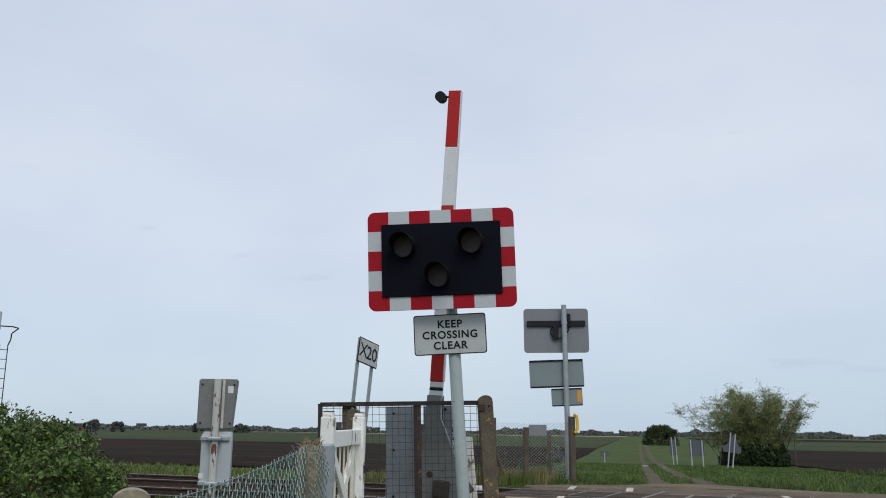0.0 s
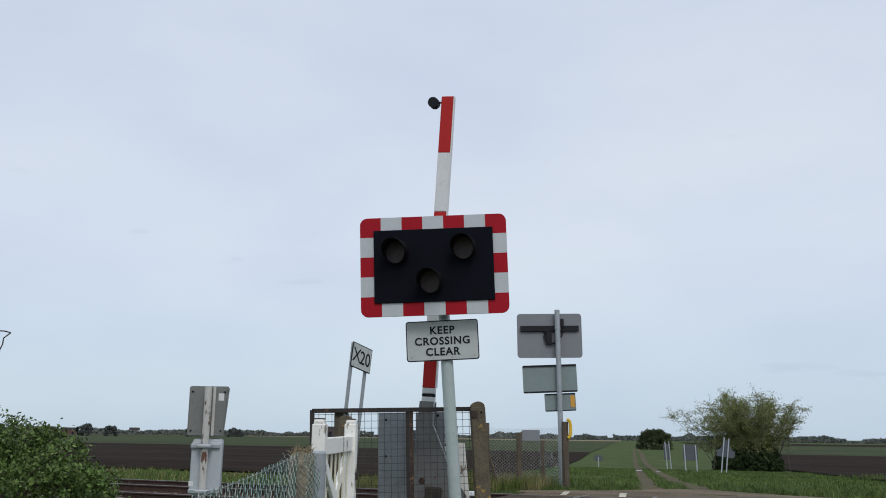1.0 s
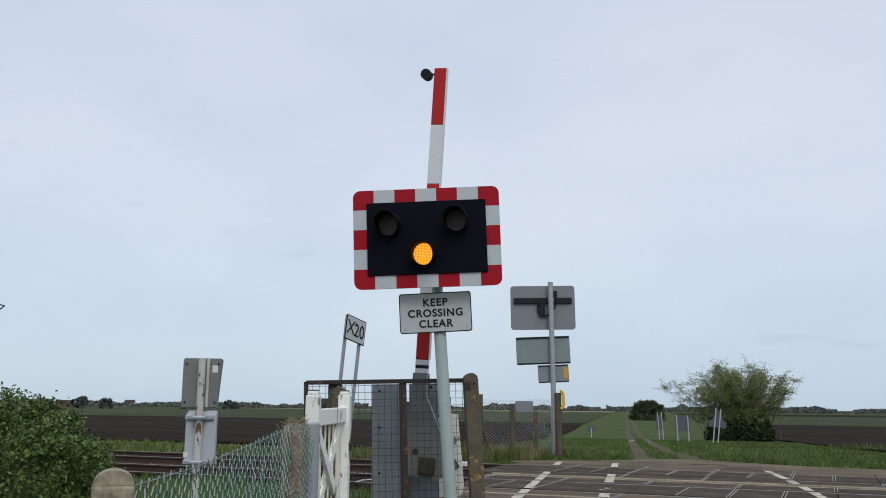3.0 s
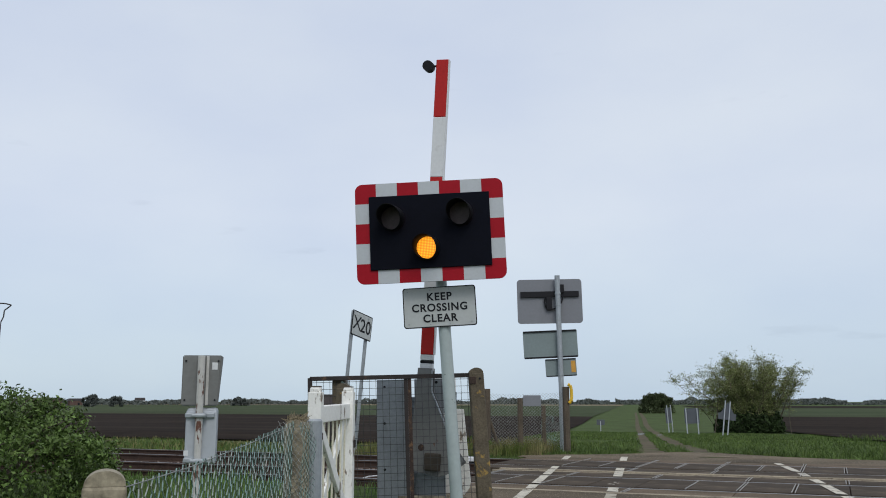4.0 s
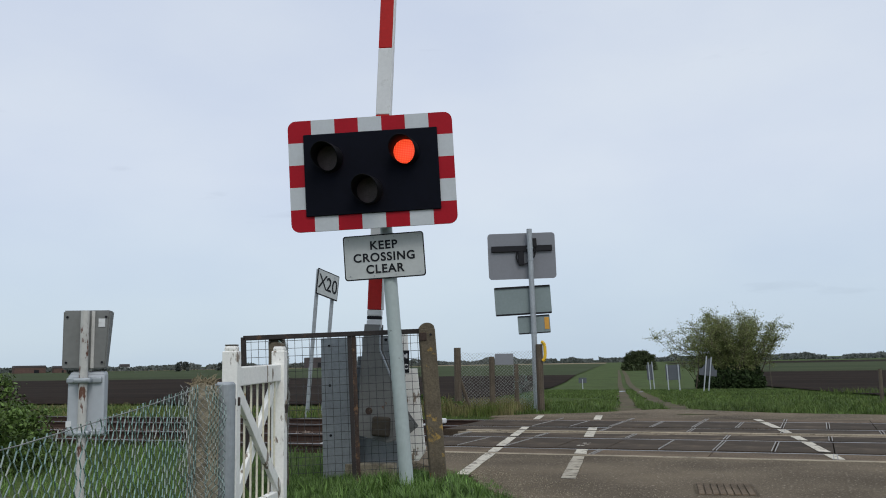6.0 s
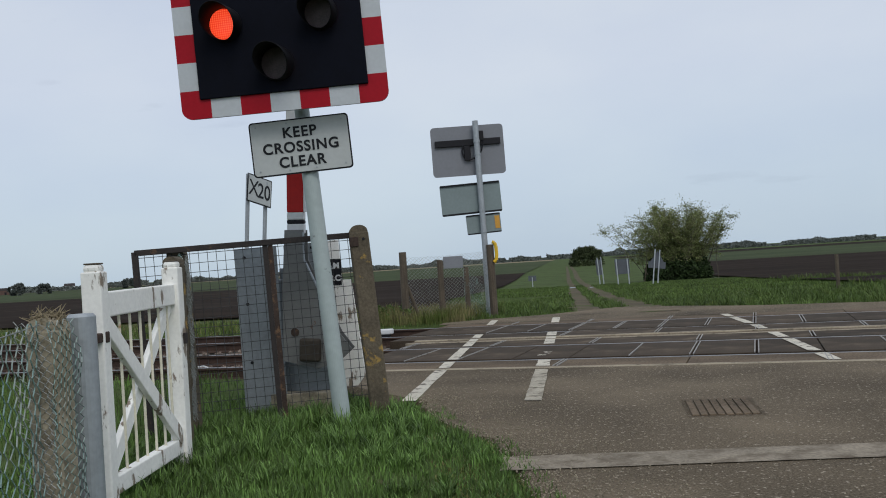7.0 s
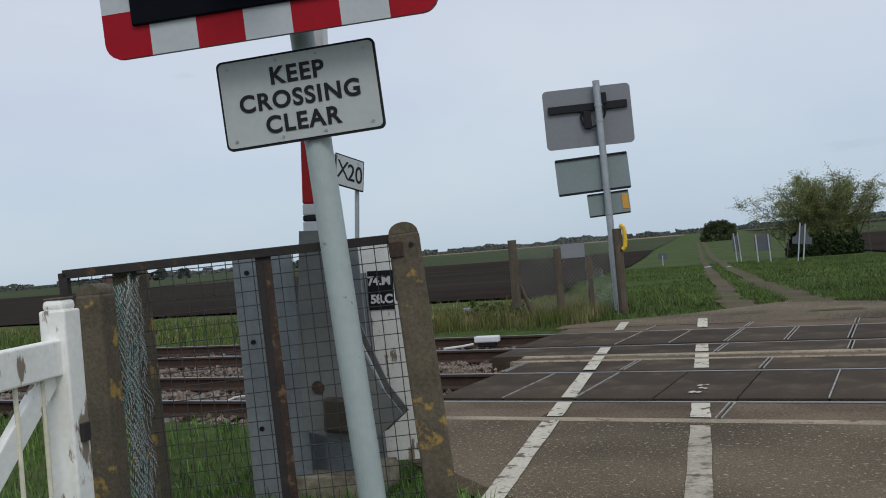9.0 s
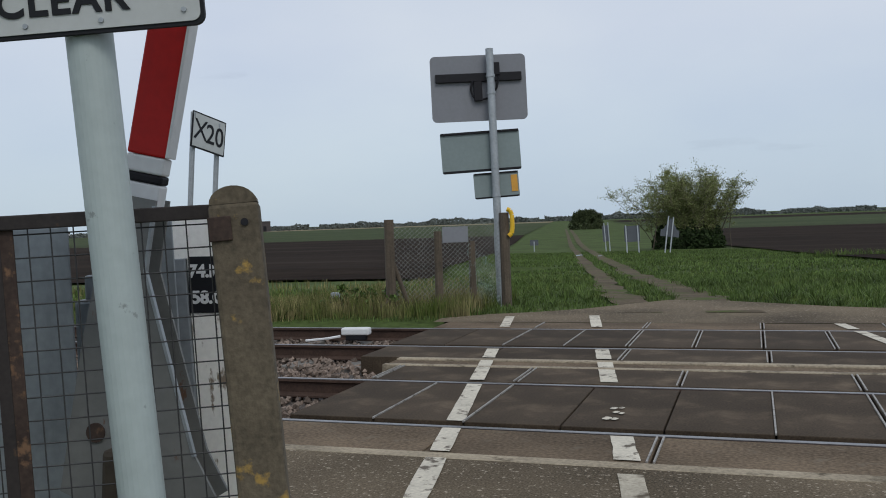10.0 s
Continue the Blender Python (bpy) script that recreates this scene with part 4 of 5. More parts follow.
part("seam", block((0.018, 0.012, 0.34), (0.040, 0.035, 1.285)), "rust_paint", lamp_box, "rust streaked seam")
part("sticker", block((0.038, 0.003, 0.05), (0.088, 0.036, 1.385)), "boom_white", lamp_box, "small white sticker")
part("lower_box", block((0.205, 0.10, 0.385), (0.01, 0.10, 0.905), bevel=0.02), "box_grey", lamp_box, "pale grey plastic enclosure")
part("lid", block((0.212, 0.02, 0.355), (0.01, 0.045, 0.90), bevel=0.012), "box_grey", lamp_box)
for z in (0.74, 1.045):
    part("clamp", slab(block((0.20, 0.03, 0.035), (0, 0.03, z), bevel=0.008), (0.10, 0.09, 0.03), (0, 0, z), bevel=0.01), "galv", lamp_box)
part("label", block((0.03, 0.003, 0.035), (-0.085, 0.034, 0.79)), "boom_white", lamp_box)
for x, z in ((-0.11, 1.42), (0.112, 1.42), (-0.11, 1.15), (0.095, 1.15)):
    part("rivet", rod(bmesh.new(), (x, 0.030, z), (x, 0.040, z), 0.007, seg=8), "black", lamp_box)

# ---- far side: signal seen from behind, fence, marker ----
far = thing("crossing_signal", pose(-4.620, 16.50, -0.08, -1.0, -0.9, 22), "grey backs of warning boards on a galvanised pole", "crossing signal")
part("post", rod(rod(bmesh.new(), (0, 0, 0), (0, 0, 1.2), 0.072, seg=20), (0, 0, 1.2), (0, 0, 4.02), 0.060, seg=20), "galv", far, "galvanised pole")
fh = new("signal_head")
fh.parent = far
fh.matrix_basis = pose(-0.175, 0.14, 3.445)
part("backboard", plate(1.49, 1.02, 0.02, 0.075), "grey_back", fh, "plain grey back of the light board")
part("channel", block((1.34, 0.05, 0.13), (0.0, -0.03, 0.16), bevel=0.006), "black", fh, "black mounting channel")
part("bracket", block((0.13, 0.06, 0.30), (-0.02, -0.05, -0.06), bevel=0.01), "black", fh)
part("bracket", block((0.12, 0.06, 0.2), (0.27, -0.05, 0.28), bevel=0.01), "black", fh)
part("cable", tube([(-0.10, -0.05, 0.10), (-0.13, -0.05, -0.02), (-0.10, -0.05, -0.14), (0.0, -0.05, -0.2), (0.16, -0.05, -0.16), (0.27, -0.05, -0.02), (0.31, -0.05, 0.14), (0.28, -0.05, 0.3)], 0.016, 8), "black", fh, "looped black cable")
part("dark_panel", block((1.25, 0.05, 0.76), (0, 0.045, 0), bevel=0.006), "panel", fh)
for x, z in ((-0.35, 0.155), (0.35, 0.155), (0.0, -0.165)):
    part("hood", rod(bmesh.new(), (x, 0.07, z), (x, 0.26, z), 0.125, seg=20, caps=False), "black", fh)
k2 = new("warning_plate")
k2.parent = far
k2.matrix_basis = pose(-0.20, 0.085, 2.455, 0, -1.6, 0)
part("plate", plate(1.23, 0.63, 0.014, 0.03), "green_back", k2)
for z in (0.295, -0.295):
    part("stiffener", block((1.21, 0.03, 0.035), (0, -0.012, z), bevel=0.004), "black", k2)
k3 = new("small_plate")
k3.parent = far
k3.matrix_basis = pose(0.02, 0.085, 1.925, 0, -2.0, 0)
part("plate", plate(0.70, 0.40, 0.012, 0.03), "green_back", k3)
part("orange_strip", block((0.10, 0.006, 0.26), (0.28, -0.004, 0.01), bevel=0.002), "orange", k3, "orange strip")
for z in (0.185, -0.185):
    part("stiffener", block((0.69, 0.02, 0.022), (0, -0.008, z), bevel=0.003), "black", k3)
for z in (3.60, 3.34, 2.20, 1.76):
    part("clamp", rod(bmesh.new(), (0, 0, z - 0.02), (0, 0, z + 0.02), 0.070, seg=18), "galv", far)

far_fence = thing("chain_link_fence", pose(0, 0, 0), "grey chain link fence panel on timber posts", "fence")
posts = ((-6.09, 15.60, 1.36, 0.085, "post_wood"), (-5.45, 15.97, 1.16, 0.07, "post_wood"), (-5.00, 16.25, 0.99, 0.06, "post_wood"), (-4.535, 16.47, 1.41, 0.085, "post_wood"))
for x, y, h, w, m_ in posts:
    part("post", rod(bmesh.new(), (x, y, ground_z(x, y) - 0.1), (x, y, h), w * 0.95, w * 0.85, seg=10), m_, far_fence, "old timber post")
part("brace", rod(bmesh.new(), (-6.05, 15.63, 0.70), (-5.85, 15.75, 0.0), 0.035, seg=8), "post_wood", far_fence)
chain_link("wire_cloth", (-6.05, 15.63, 0), (-4.58, 16.45, 0), 1.26, 1.30, 0.03, 0.0, "link_grey", far_fence, cell=0.038, r=0.0032, fold=0.02, seed=21)
chain_link("wire_cloth", (-5.05, 16.20, 0), (-4.62, 16.42, 0), 1.0, 0.55, 0.03, 0.0, "link_green", far_fence, cell=0.034, r=0.0034, fold=0.08, seed=23)
part("notice_back", block((0.40, 0.012, 0.24), (-5.21, 16.09, 1.10), (0, 0, 30), bevel=0.003), "grey_back", far_fence, "grey back of a small notice")
handle = thing("yellow_handset_cover", pose(-4.455, 16.42, 1.19, 0, 0, 20), "curved yellow plastic cover on the timber post", "cover")
part("cover", tube([(-0.02, 0, 0.27), (0.03, 0, 0.25), (0.055, 0, 0.18), (0.06, 0, 0.0), (0.045, 0, -0.10), (0.0, 0, -0.14)], 0.035, 10), "yellow", handle, smooth=False)
marker = thing("marker_post", pose(-7.25, 16.10, -0.27), "short grey steel location marker in the grass", "marker post")
part("post", block((0.16, 0.10, 0.52), (0, 0, 0.24), bevel=0.01), "galv", marker)
part("cable", tube([(0.06, -0.06, 0.35), (0.12, -0.1, 0.15), (0.25, -0.1, 0.02)], 0.018, 6), "black", marker)

speed = thing("track_sign", pose(-9.80, 16.2, -0.3), "white railway sign with black lettering on two posts", "sign")
sp = new("panel")
sp.parent = speed
sp.matrix_basis = pose(0.075, 0.274, 3.245, 0, 0, 84) @ pose(0, 0, 0, 0, 10, 0)
part("rim", plate(0.86, 0.62, 0.02, 0.01), "ink", sp)
part("face", plate(0.81, 0.57, 0.004, 0.01), "sign_white", sp, "white sign face").location = (0, -0.003, 0)
letters("X", 0.50, pose(-0.22, -0.006, 0, 90, 0, 0), "ink", sp)
letters("20", 0.47, pose(0.15, -0.006, -0.02, 90, 0, 0), "ink", sp, thick=0.004)
for s, top in ((-0.36, 3.60), (0.26, 3.45)):
    c, s_ = math.cos(radians(84)), math.sin(radians(84))
    part("leg", rod(bmesh.new(), (-0.30 + s * c, 0.30 + s * s_, -0.2), (0.045 + s * c, 0.30 + s * s_, top), 0.045, seg=12), "galv", speed)
box = thing("track_treadle", pose(-5.58, 13.20, -0.12, 0, 0, 6), "white painted treadle box beside the far rail", "treadle")
part("casing", block((0.36, 0.13, 0.09), (0, 0, 0.11), bevel=0.02), "boom_white", box, "white casing")
part("foot", block((0.26, 0.10, 0.07), (0, 0, 0.035), bevel=0.01), "black", box)
part("pipe", tube([(-0.2, -0.02, 0.05), (-0.35, -0.08, 0.03), (-0.62, -0.12, 0.01)], 0.016, 6), "boom_white", box, "white conduit")
for y, x0 in ((9.6, -6.2), (10.3, -7.3), (9.05, -7.0)):
    cab = thing("track_cable", pose(x0, y, -0.19), "pale cable looped between the rails", "cable")
    part("cable_run", tube([(0, 0, 0), (0.3, 0.1, 0.10), (0.62, 0.05, 0.14), (0.8, 0.12, 0.05), (1.3, 0.25, 0.02)], 0.010, 6), "boom_white", cab)


# ---- plants ----
def leaves(name, centres, size, material, parent, seed, flat=0.6, thin=0.6, label=""):
    rng = np.random.default_rng(seed)
    n = len(centres)
    u = rng.normal(size=(n, 3))
    u /= np.linalg.norm(u, axis=1)[:, None]
    v = rng.normal(size=(n, 3))
    v -= (v * u).sum(1)[:, None] * u
    v /= np.linalg.norm(v, axis=1)[:, None]
    s = size * rng.uniform(0.6, 1.4, (n, 1))
    c = np.asarray(centres)
    quad = np.stack([c - u * s, c - v * s * thin * 0.5, c + u * s, c + v * s * thin * 0.5], 1).reshape(-1, 3)
    faces = [(4 * i, 4 * i + 1, 4 * i + 2, 4 * i + 3) for i in range(n)]
    return raw(name, quad.tolist(), faces, material, parent, label)


def hedge_bush(x, y, z, rx, ry, h, n, seed, leaf, material, label, name="hawthorn_bush", shoots=60):
    rng = np.random.default_rng(seed)
    root = thing(name, pose(x, y, z), label, "bush")
    stems = bmesh.new()
    tips = []
    for k in range(shoots):
        a, r = rng.uniform(0, 6.28), rng.uniform(0.2, 1.0) ** 0.5
        top = h * math.sqrt(max(0.05, 1 - (r * 0.92) ** 2)) * rng.uniform(0.82, 1.12)
        p0 = Vector((0.35 * rx * r * math.cos(a), 0.35 * ry * r * math.sin(a), 0))
        p2 = Vector((rx * r * math.cos(a), ry * r * math.sin(a), top))
        p1 = p0.lerp(p2, 0.5) + Vector((rng.normal() * 0.1, rng.normal() * 0.1, 0.12 * h))
        rod(stems, p0, p1, 0.022, 0.014, 5, False)
        rod(stems, p1, p2, 0.014, 0.004, 5, False)
        tips += [p1.lerp(p2, t) for t in (0.25, 0.5, 0.75, 1.0)]
    part("branch_frame", stems, "bark", root)
    tips = np.array([tuple(t) for t in tips])
    # clumps hang on the outer shell, leaving hollows between
    clumps = []
    for k in range(int(n / 42)):
        if rng.random() < 0.35:
            clumps.append(tips[rng.integers(len(tips))])
        else:
            a, b = rng.uniform(0, 6.28), rng.uniform(0.0, 1.0)
            q = math.sqrt(1 - b * b)
            s = rng.uniform(0.80, 1.0) + 0.12 * noise.noise(Vector((3 * math.cos(a), 3 * math.sin(a), 3 * b + seed)))
            clumps.append(np.array((rx * s * q * math.cos(a), ry * s * q * math.sin(a), h * s * b)))
    clumps = np.array(clumps)
    pick = rng.integers(len(clumps), size=n)
    c = clumps[pick] + rng.normal(size=(n, 3)) * (0.075, 0.075, 0.055) * (h / 1.5)
    c[:, 2] = np.abs(c[:, 2])
    leaves("foliage", c, leaf, material, root, seed + 1, thin=1.0)
    return root


hedge_bush(-9.85, 5.0, -0.1, 2.65, 2.0, 1.46, 46000, 5, 0.030, "haw", "dense green hawthorn bush in fresh leaf", shoots=90)


def willow(x, y, z, spread_, height, seed):
    rng = np.random.default_rng(seed)
    root = thing("willow_tree", pose(x, y, z), "many-stemmed willow with sparse fresh leaves and a dark ivy base", "tree")
    wood, twigs = bmesh.new(), bmesh.new()
    spots, low = [], []
    for k in range(84):
        a = rng.uniform(0, 6.28)
        lean = rng.uniform(0.0, 1.0) ** 0.6
        base = Vector((rng.normal() * 0.12 * spread_, rng.normal() * 0.5, 0))
        end = Vector((base.x + spread_ * 0.5 * lean * math.cos(a), base.y + spread_ * 0.3 * lean * math.sin(a), height * math.sqrt(1.0 - (0.80 * lean) ** 2) * rng.uniform(0.80, 0.94)))
        pts_ = [base]
        for t in (0.25, 0.5, 0.75, 1.0):
            q = base.lerp(end, t)
            q.z = base.z + (end.z - base.z) * (t ** 0.8)
            pts_.append(q + Vector((rng.normal() * 0.18, rng.normal() * 0.18, 0)))
        r = rng.uniform(0.03, 0.09)
        for i, (p, q) in enumerate(zip(pts_, pts_[1:])):
            rod(wood, p, q, r * (1 - 0.22 * i), r * (1 - 0.22 * (i + 1)), 6, False)
        for j in range(32):
            t = rng.uniform(0.25, 1.0)
            i = min(3, int(t * 4))
            s = pts_[i].lerp(pts_[i + 1], t * 4 - i)
            d = Vector((rng.normal(), rng.normal(), rng.uniform(0.0, 1.3))).normalized() * rng.uniform(0.4, 1.15)
            e = s + d
            rod(twigs, s, e, 0.020, 0.006, 4, False)
            for w in range(26):
                g = s.lerp(e, rng.uniform(0.25, 1.1)) + Vector((rng.normal() * 0.16, rng.normal() * 0.16, rng.normal() * 0.12))
                spots.append(tuple(g))
    part("trunk", wood, "bark", root)
    part("twig_growth", twigs, "twig", root)
    leaves("crown", spots, 0.066, "willow", root, seed + 1, thin=0.7)
    for k in range(13000):
        a, r = rng.uniform(0, 6.28), rng.uniform(0, 1) ** 0.6
        top = height * 0.56 * (1 - 0.75 * r ** 2) * (0.75 + 0.4 * noise.noise(Vector((2 * math.cos(a), 2 * math.sin(a), r * 3))))
        low.append((spread_ * 0.29 * r * math.cos(a) - 0.2, spread_ * 0.20 * r * math.sin(a), rng.uniform(0, 1) ** 0.6 * max(0.5, top)))
    leaves("nest", (np.array((1.3, -0.6, height * 0.60)) + rng.normal(size=(160, 3)) * 0.13).tolist(), 0.10, "ivy", root, seed + 3, thin=0.4, label="dark twiggy nest")
    leaves("ivy_base", low, 0.16, "ivy", root, seed + 2, thin=1.0, label="dark ivy and bramble thicket")
    return root


willow(-5.9, 80.0, -1.75, 10.1, 7.3, 11)
hedge_bush(-44.5, 250.0, -2.3, 4.8, 4.0, 5.6, 18000, 15, 0.20, "far_bush", "rounded dark thorn bush beside the farm track", "thorn_bush", 30)


def blades(name, spots, h, w, material, label, seed, lean=0.45):
    """Grass: each blade a bent strip of two faces, on the spots given."""
    rng = np.random.default_rng(seed)
    p = np.asarray(spots, float)
    n = len(p)
    a = rng.uniform(0, 6.283, n)
    hh = h * rng.uniform(0.45, 1.25, n) * p[:, 3]
    ww = w * rng.uniform(0.7, 1.3, n)
    b = rng.uniform(0, 6.283, n)
    le = lean * hh * rng.uniform(0.2, 1.2, n)
    sx, sy = np.cos(a) * ww / 2, np.sin(a) * ww / 2
    lx, ly = np.cos(b) * le, np.sin(b) * le
    x, y, z = p[:, 0], p[:, 1], p[:, 2]
    v = np.stack([np.stack([x - sx, y - sy, z], 1), np.stack([x + sx, y + sy, z], 1),
                  np.stack([x + sx * 0.7 + lx * 0.35, y + sy * 0.7 + ly * 0.35, z + hh * 0.6], 1), np.stack([x - sx * 0.7 + lx * 0.35, y - sy * 0.7 + ly * 0.35, z + hh * 0.6], 1),
                  np.stack([x + lx, y + ly, z + hh * (1 - 0.25 * lean)], 1)], 1).reshape(-1, 3)
    faces = []
    for i in range(n):
        k = 5 * i
        faces += [(k, k + 1, k + 2, k + 3), (k + 3, k + 2, k + 4)]
    return raw(name, v.tolist(), faces, material, None, label, "grass", "stuff")


def road_edge(y):
    ys = [q[1] for q in edge][::-1]
    xs = [q[0] for q in edge][::-1]
    return float(np.interp(y, ys, xs))


def scatter(n, x0, x1, y0, y1, seed, keep=None, tuft=0.9, near=None):
    rng = np.random.default_rng(seed)
    got = []
    while len(got) < n:
        x, y = rng.uniform(x0, x1), rng.uniform(y0, y1)
        if keep and not keep(x, y):
            continue
        t = 0.5 + 0.5 * noise.noise(Vector((x * tuft, y * tuft, seed)))
        if rng.random() > 0.35 + 0.65 * t:
            continue
        got.append((x, y, ground_z(x, y) - 0.01, 0.45 + 0.85 * t))
    return got


def on_verge(x, y):
    return x < road_edge(y) - 0.03


def tufts(name, centres, h, w, per, material, label, seed):
    """Clumps of long blades that arch outwards from a common root, four faces to a blade."""
    rng = np.random.default_rng(seed)
    verts, faces = [], []
    for cx, cy, s in centres:
        z0 = ground_z(cx, cy) - 0.01
        for k in range(int(per * rng.uniform(0.6, 1.3))):
            a, r = rng.uniform(0, 6.283), 0.07 * s * rng.uniform(0, 1) ** 0.5
            hh, out = h * s * rng.uniform(0.5, 1.15), rng.uniform(0.15, 0.95)
            bx, by = cx + r * math.cos(a), cy + r * math.sin(a)
            dx, dy = math.cos(a + rng.normal() * 0.5), math.sin(a + rng.normal() * 0.5)
            ww = w * rng.uniform(0.6, 1.3)
            base = len(verts)
            for t in (0.0, 0.35, 0.7, 1.0):
                reach = out * hh * t ** 1.8 * 0.75
                z = z0 + hh * (t - 0.42 * out * t * t)
                q = ww * (1 - t) ** 0.6 * 0.5 + 0.0004
                verts.append((bx + dx * reach - dy * q, by + dy * reach + dx * q, z))
                verts.append((bx + dx * reach + dy * q, by + dy * reach - dx * q, z))
            for j in range(3):
                b = base + 2 * j
                faces.append((b, b + 1, b + 3, b + 2))
    return raw(name, verts, faces, material, None, label, "grass", "stuff")


lane_free = lambda x, y: not (lane(y) - 0.22 < x < lane(y) + 0.25) and not (lane(y) + 0.9 < x < lane(y) + 1.4)
apron_free = lambda x, y: x < -4.9 or y > float(np.interp(x, APRON_X, APRON_Y)) + 0.1

rng_t = np.random.default_rng(91)
near_tufts = []
while len(near_tufts) < 420:
    x, y = rng_t.uniform(-4.2, -0.3), rng_t.uniform(2.4, 6.6)
    if not on_verge(x + 0.10, y):
        continue
    near = max(0.0, 1.0 - math.hypot(x + 2.6, (y - 5.0) * 0.8) / 1.6)
    if rng_t.random() < 0.30 + 0.7 * near:
        near_tufts.append((x, y, 0.55 + 0.75 * near * rng_t.uniform(0.5, 1.2)))
tufts("grass_tufts", near_tufts, 0.185, 0.008, 46, "blade", "long arching grass tufts round the signal post", 92)
far_tufts = []
while len(far_tufts) < 1300:
    x, y = rng_t.uniform(-9.0, 9.0), rng_t.uniform(14.8, 28.0)
    if lane_free(x, y) and apron_free(x, y):
        far_tufts.append((x, y, rng_t.uniform(0.6, 1.4)))
tufts("grass_tufts", far_tufts, 0.20, 0.013, 22, "blade_far", "coarse grass tufts beside the farm track", 93)
blades("grass", scatter(42000, -4.3, -0.2, 1.2, 7.3, 31, on_verge, 1.6), 0.09, 0.007, "blade", "lush green verge grass round the posts", 41)
blades("grass", scatter(26000, -9.0, 1.5, -3.5, 7.5, 32, lambda x, y: on_verge(x, y) and (x < -2.0 or y < 1.6), 1.1), 0.16, 0.010, "blade", "rough green grass inside the fence", 42)
blades("grass", scatter(3500, -2.4, 1.4, 0.6, 6.4, 33, lambda x, y: abs(x - road_edge(y)) < 0.16, 2.0), 0.07, 0.008, "blade", "thin grass creeping over the road edge", 43)
blades("grass", scatter(75000, -9.5, 9.0, 14.6, 30.0, 34, lambda x, y: lane_free(x, y) and apron_free(x, y), 1.2), 0.11, 0.013, "blade_far", "green grass beside the farm track", 44)
blades("grass", scatter(50000, -22.0, 26.0, 26.0, 72.0, 35, lambda x, y: lane_free(x, y) and lane(y) - 6.5 < x < lane(y) + 11 + 0.06 * y, 0.5), 0.13, 0.04, "blade_far", "green grass strip leading away with the farm track", 45)
blades("grass", scatter(6000, 1.0, 60.0, 46.4, 47.6, 60, None, 0.5), 0.38, 0.03, "blade_far", "grassed ditch edge across the ploughed field", 61)
blades("grass", scatter(9000, 3.0, 40.0, 22.0, 31.0, 36, None, 0.5), 0.35, 0.04, "blade_far", "rough green bank at the edge of the field", 46)
blades("tall_grass", scatter(9000, -9.0, -4.6, 14.7, 17.5, 37, None, 1.0), 0.36, 0.010, "straw", "pale dry reeds along the far side of the track", 47, 0.3)
blades("tall_grass", scatter(18000, -70.0, -8.0, 15.0, 30.0, 38, None, 0.25), 0.28, 0.025, "straw", "long pale grass on the railway bank", 48, 0.3)
blades("grass", scatter(22000, -60.0, -8.0, 14.6, 26.0, 39, None, 0.3), 0.28, 0.03, "blade_far", "green grass on the railway bank", 49)
blades("moss", scatter(5000, -2.4, 1.4, 0.6, 6.0, 51, lambda x, y: -0.45 < x - road_edge(y) < 0.03 and x > -2.2, 2.5), 0.035, 0.008, "straw", "short brown moss and dry grass along the road edge", 52, 0.8)
blades("grass", scatter(700, -4.0, 3.0, 7.68, 7.9, 40, lambda x, y: noise.noise(Vector((x * 2.3, 0, 0))) > 0.25, 1.0), 0.06, 0.006, "blade", "weeds in the joint of the concrete edge", 50)
hedge_bush(-6.6, 15.8, -0.2, 0.9, 0.7, 0.55, 2500, 61, 0.035, "haw", "low green nettle clump on the bank", "nettle_clump", 20)


def chippings(rng):
    while True:
        x, y = rng.uniform(-2.2, 1.2), rng.uniform(2.5, 6.5)
        d = x - road_edge(y)
        if 0.0 < d < rng.exponential(0.35):
            return np.array((x, y, 0.004))


stones("loose_chippings", 2600, chippings, 0.0052, "concrete", "loose pale chippings along the road edge", 7)

# ---- signs beside the farm track, seen from behind ----
def back_sign(x, y, w, h, z0, legs, label, shape="plate", yaw=0, lean=0):
    g = ground_z(x, y)
    root = thing("road_sign", pose(x, y, g, 0, lean, yaw), label, "sign")
    if shape == "triangle":
        part("triangle", prism([(-0.45, z0 + 0.45), (0.45, z0 + 0.45), (0.0, z0 + 1.25)], 0.0, 0.015), "sign_back", root)
        part("plate", plate(w, 0.46, 0.015, 0.03), "sign_back", root).location = (0, 0, z0 + 0.22)
    else:
        part("plate", plate(w, h, 0.015, 0.05), "sign_back", root).location = (0, 0, z0 + h / 2)
    for lx, top in legs:
        part("leg", rod(bmesh.new(), (lx, -0.05, -0.2), (lx, -0.05, top), 0.045, seg=10), "box_grey", root)


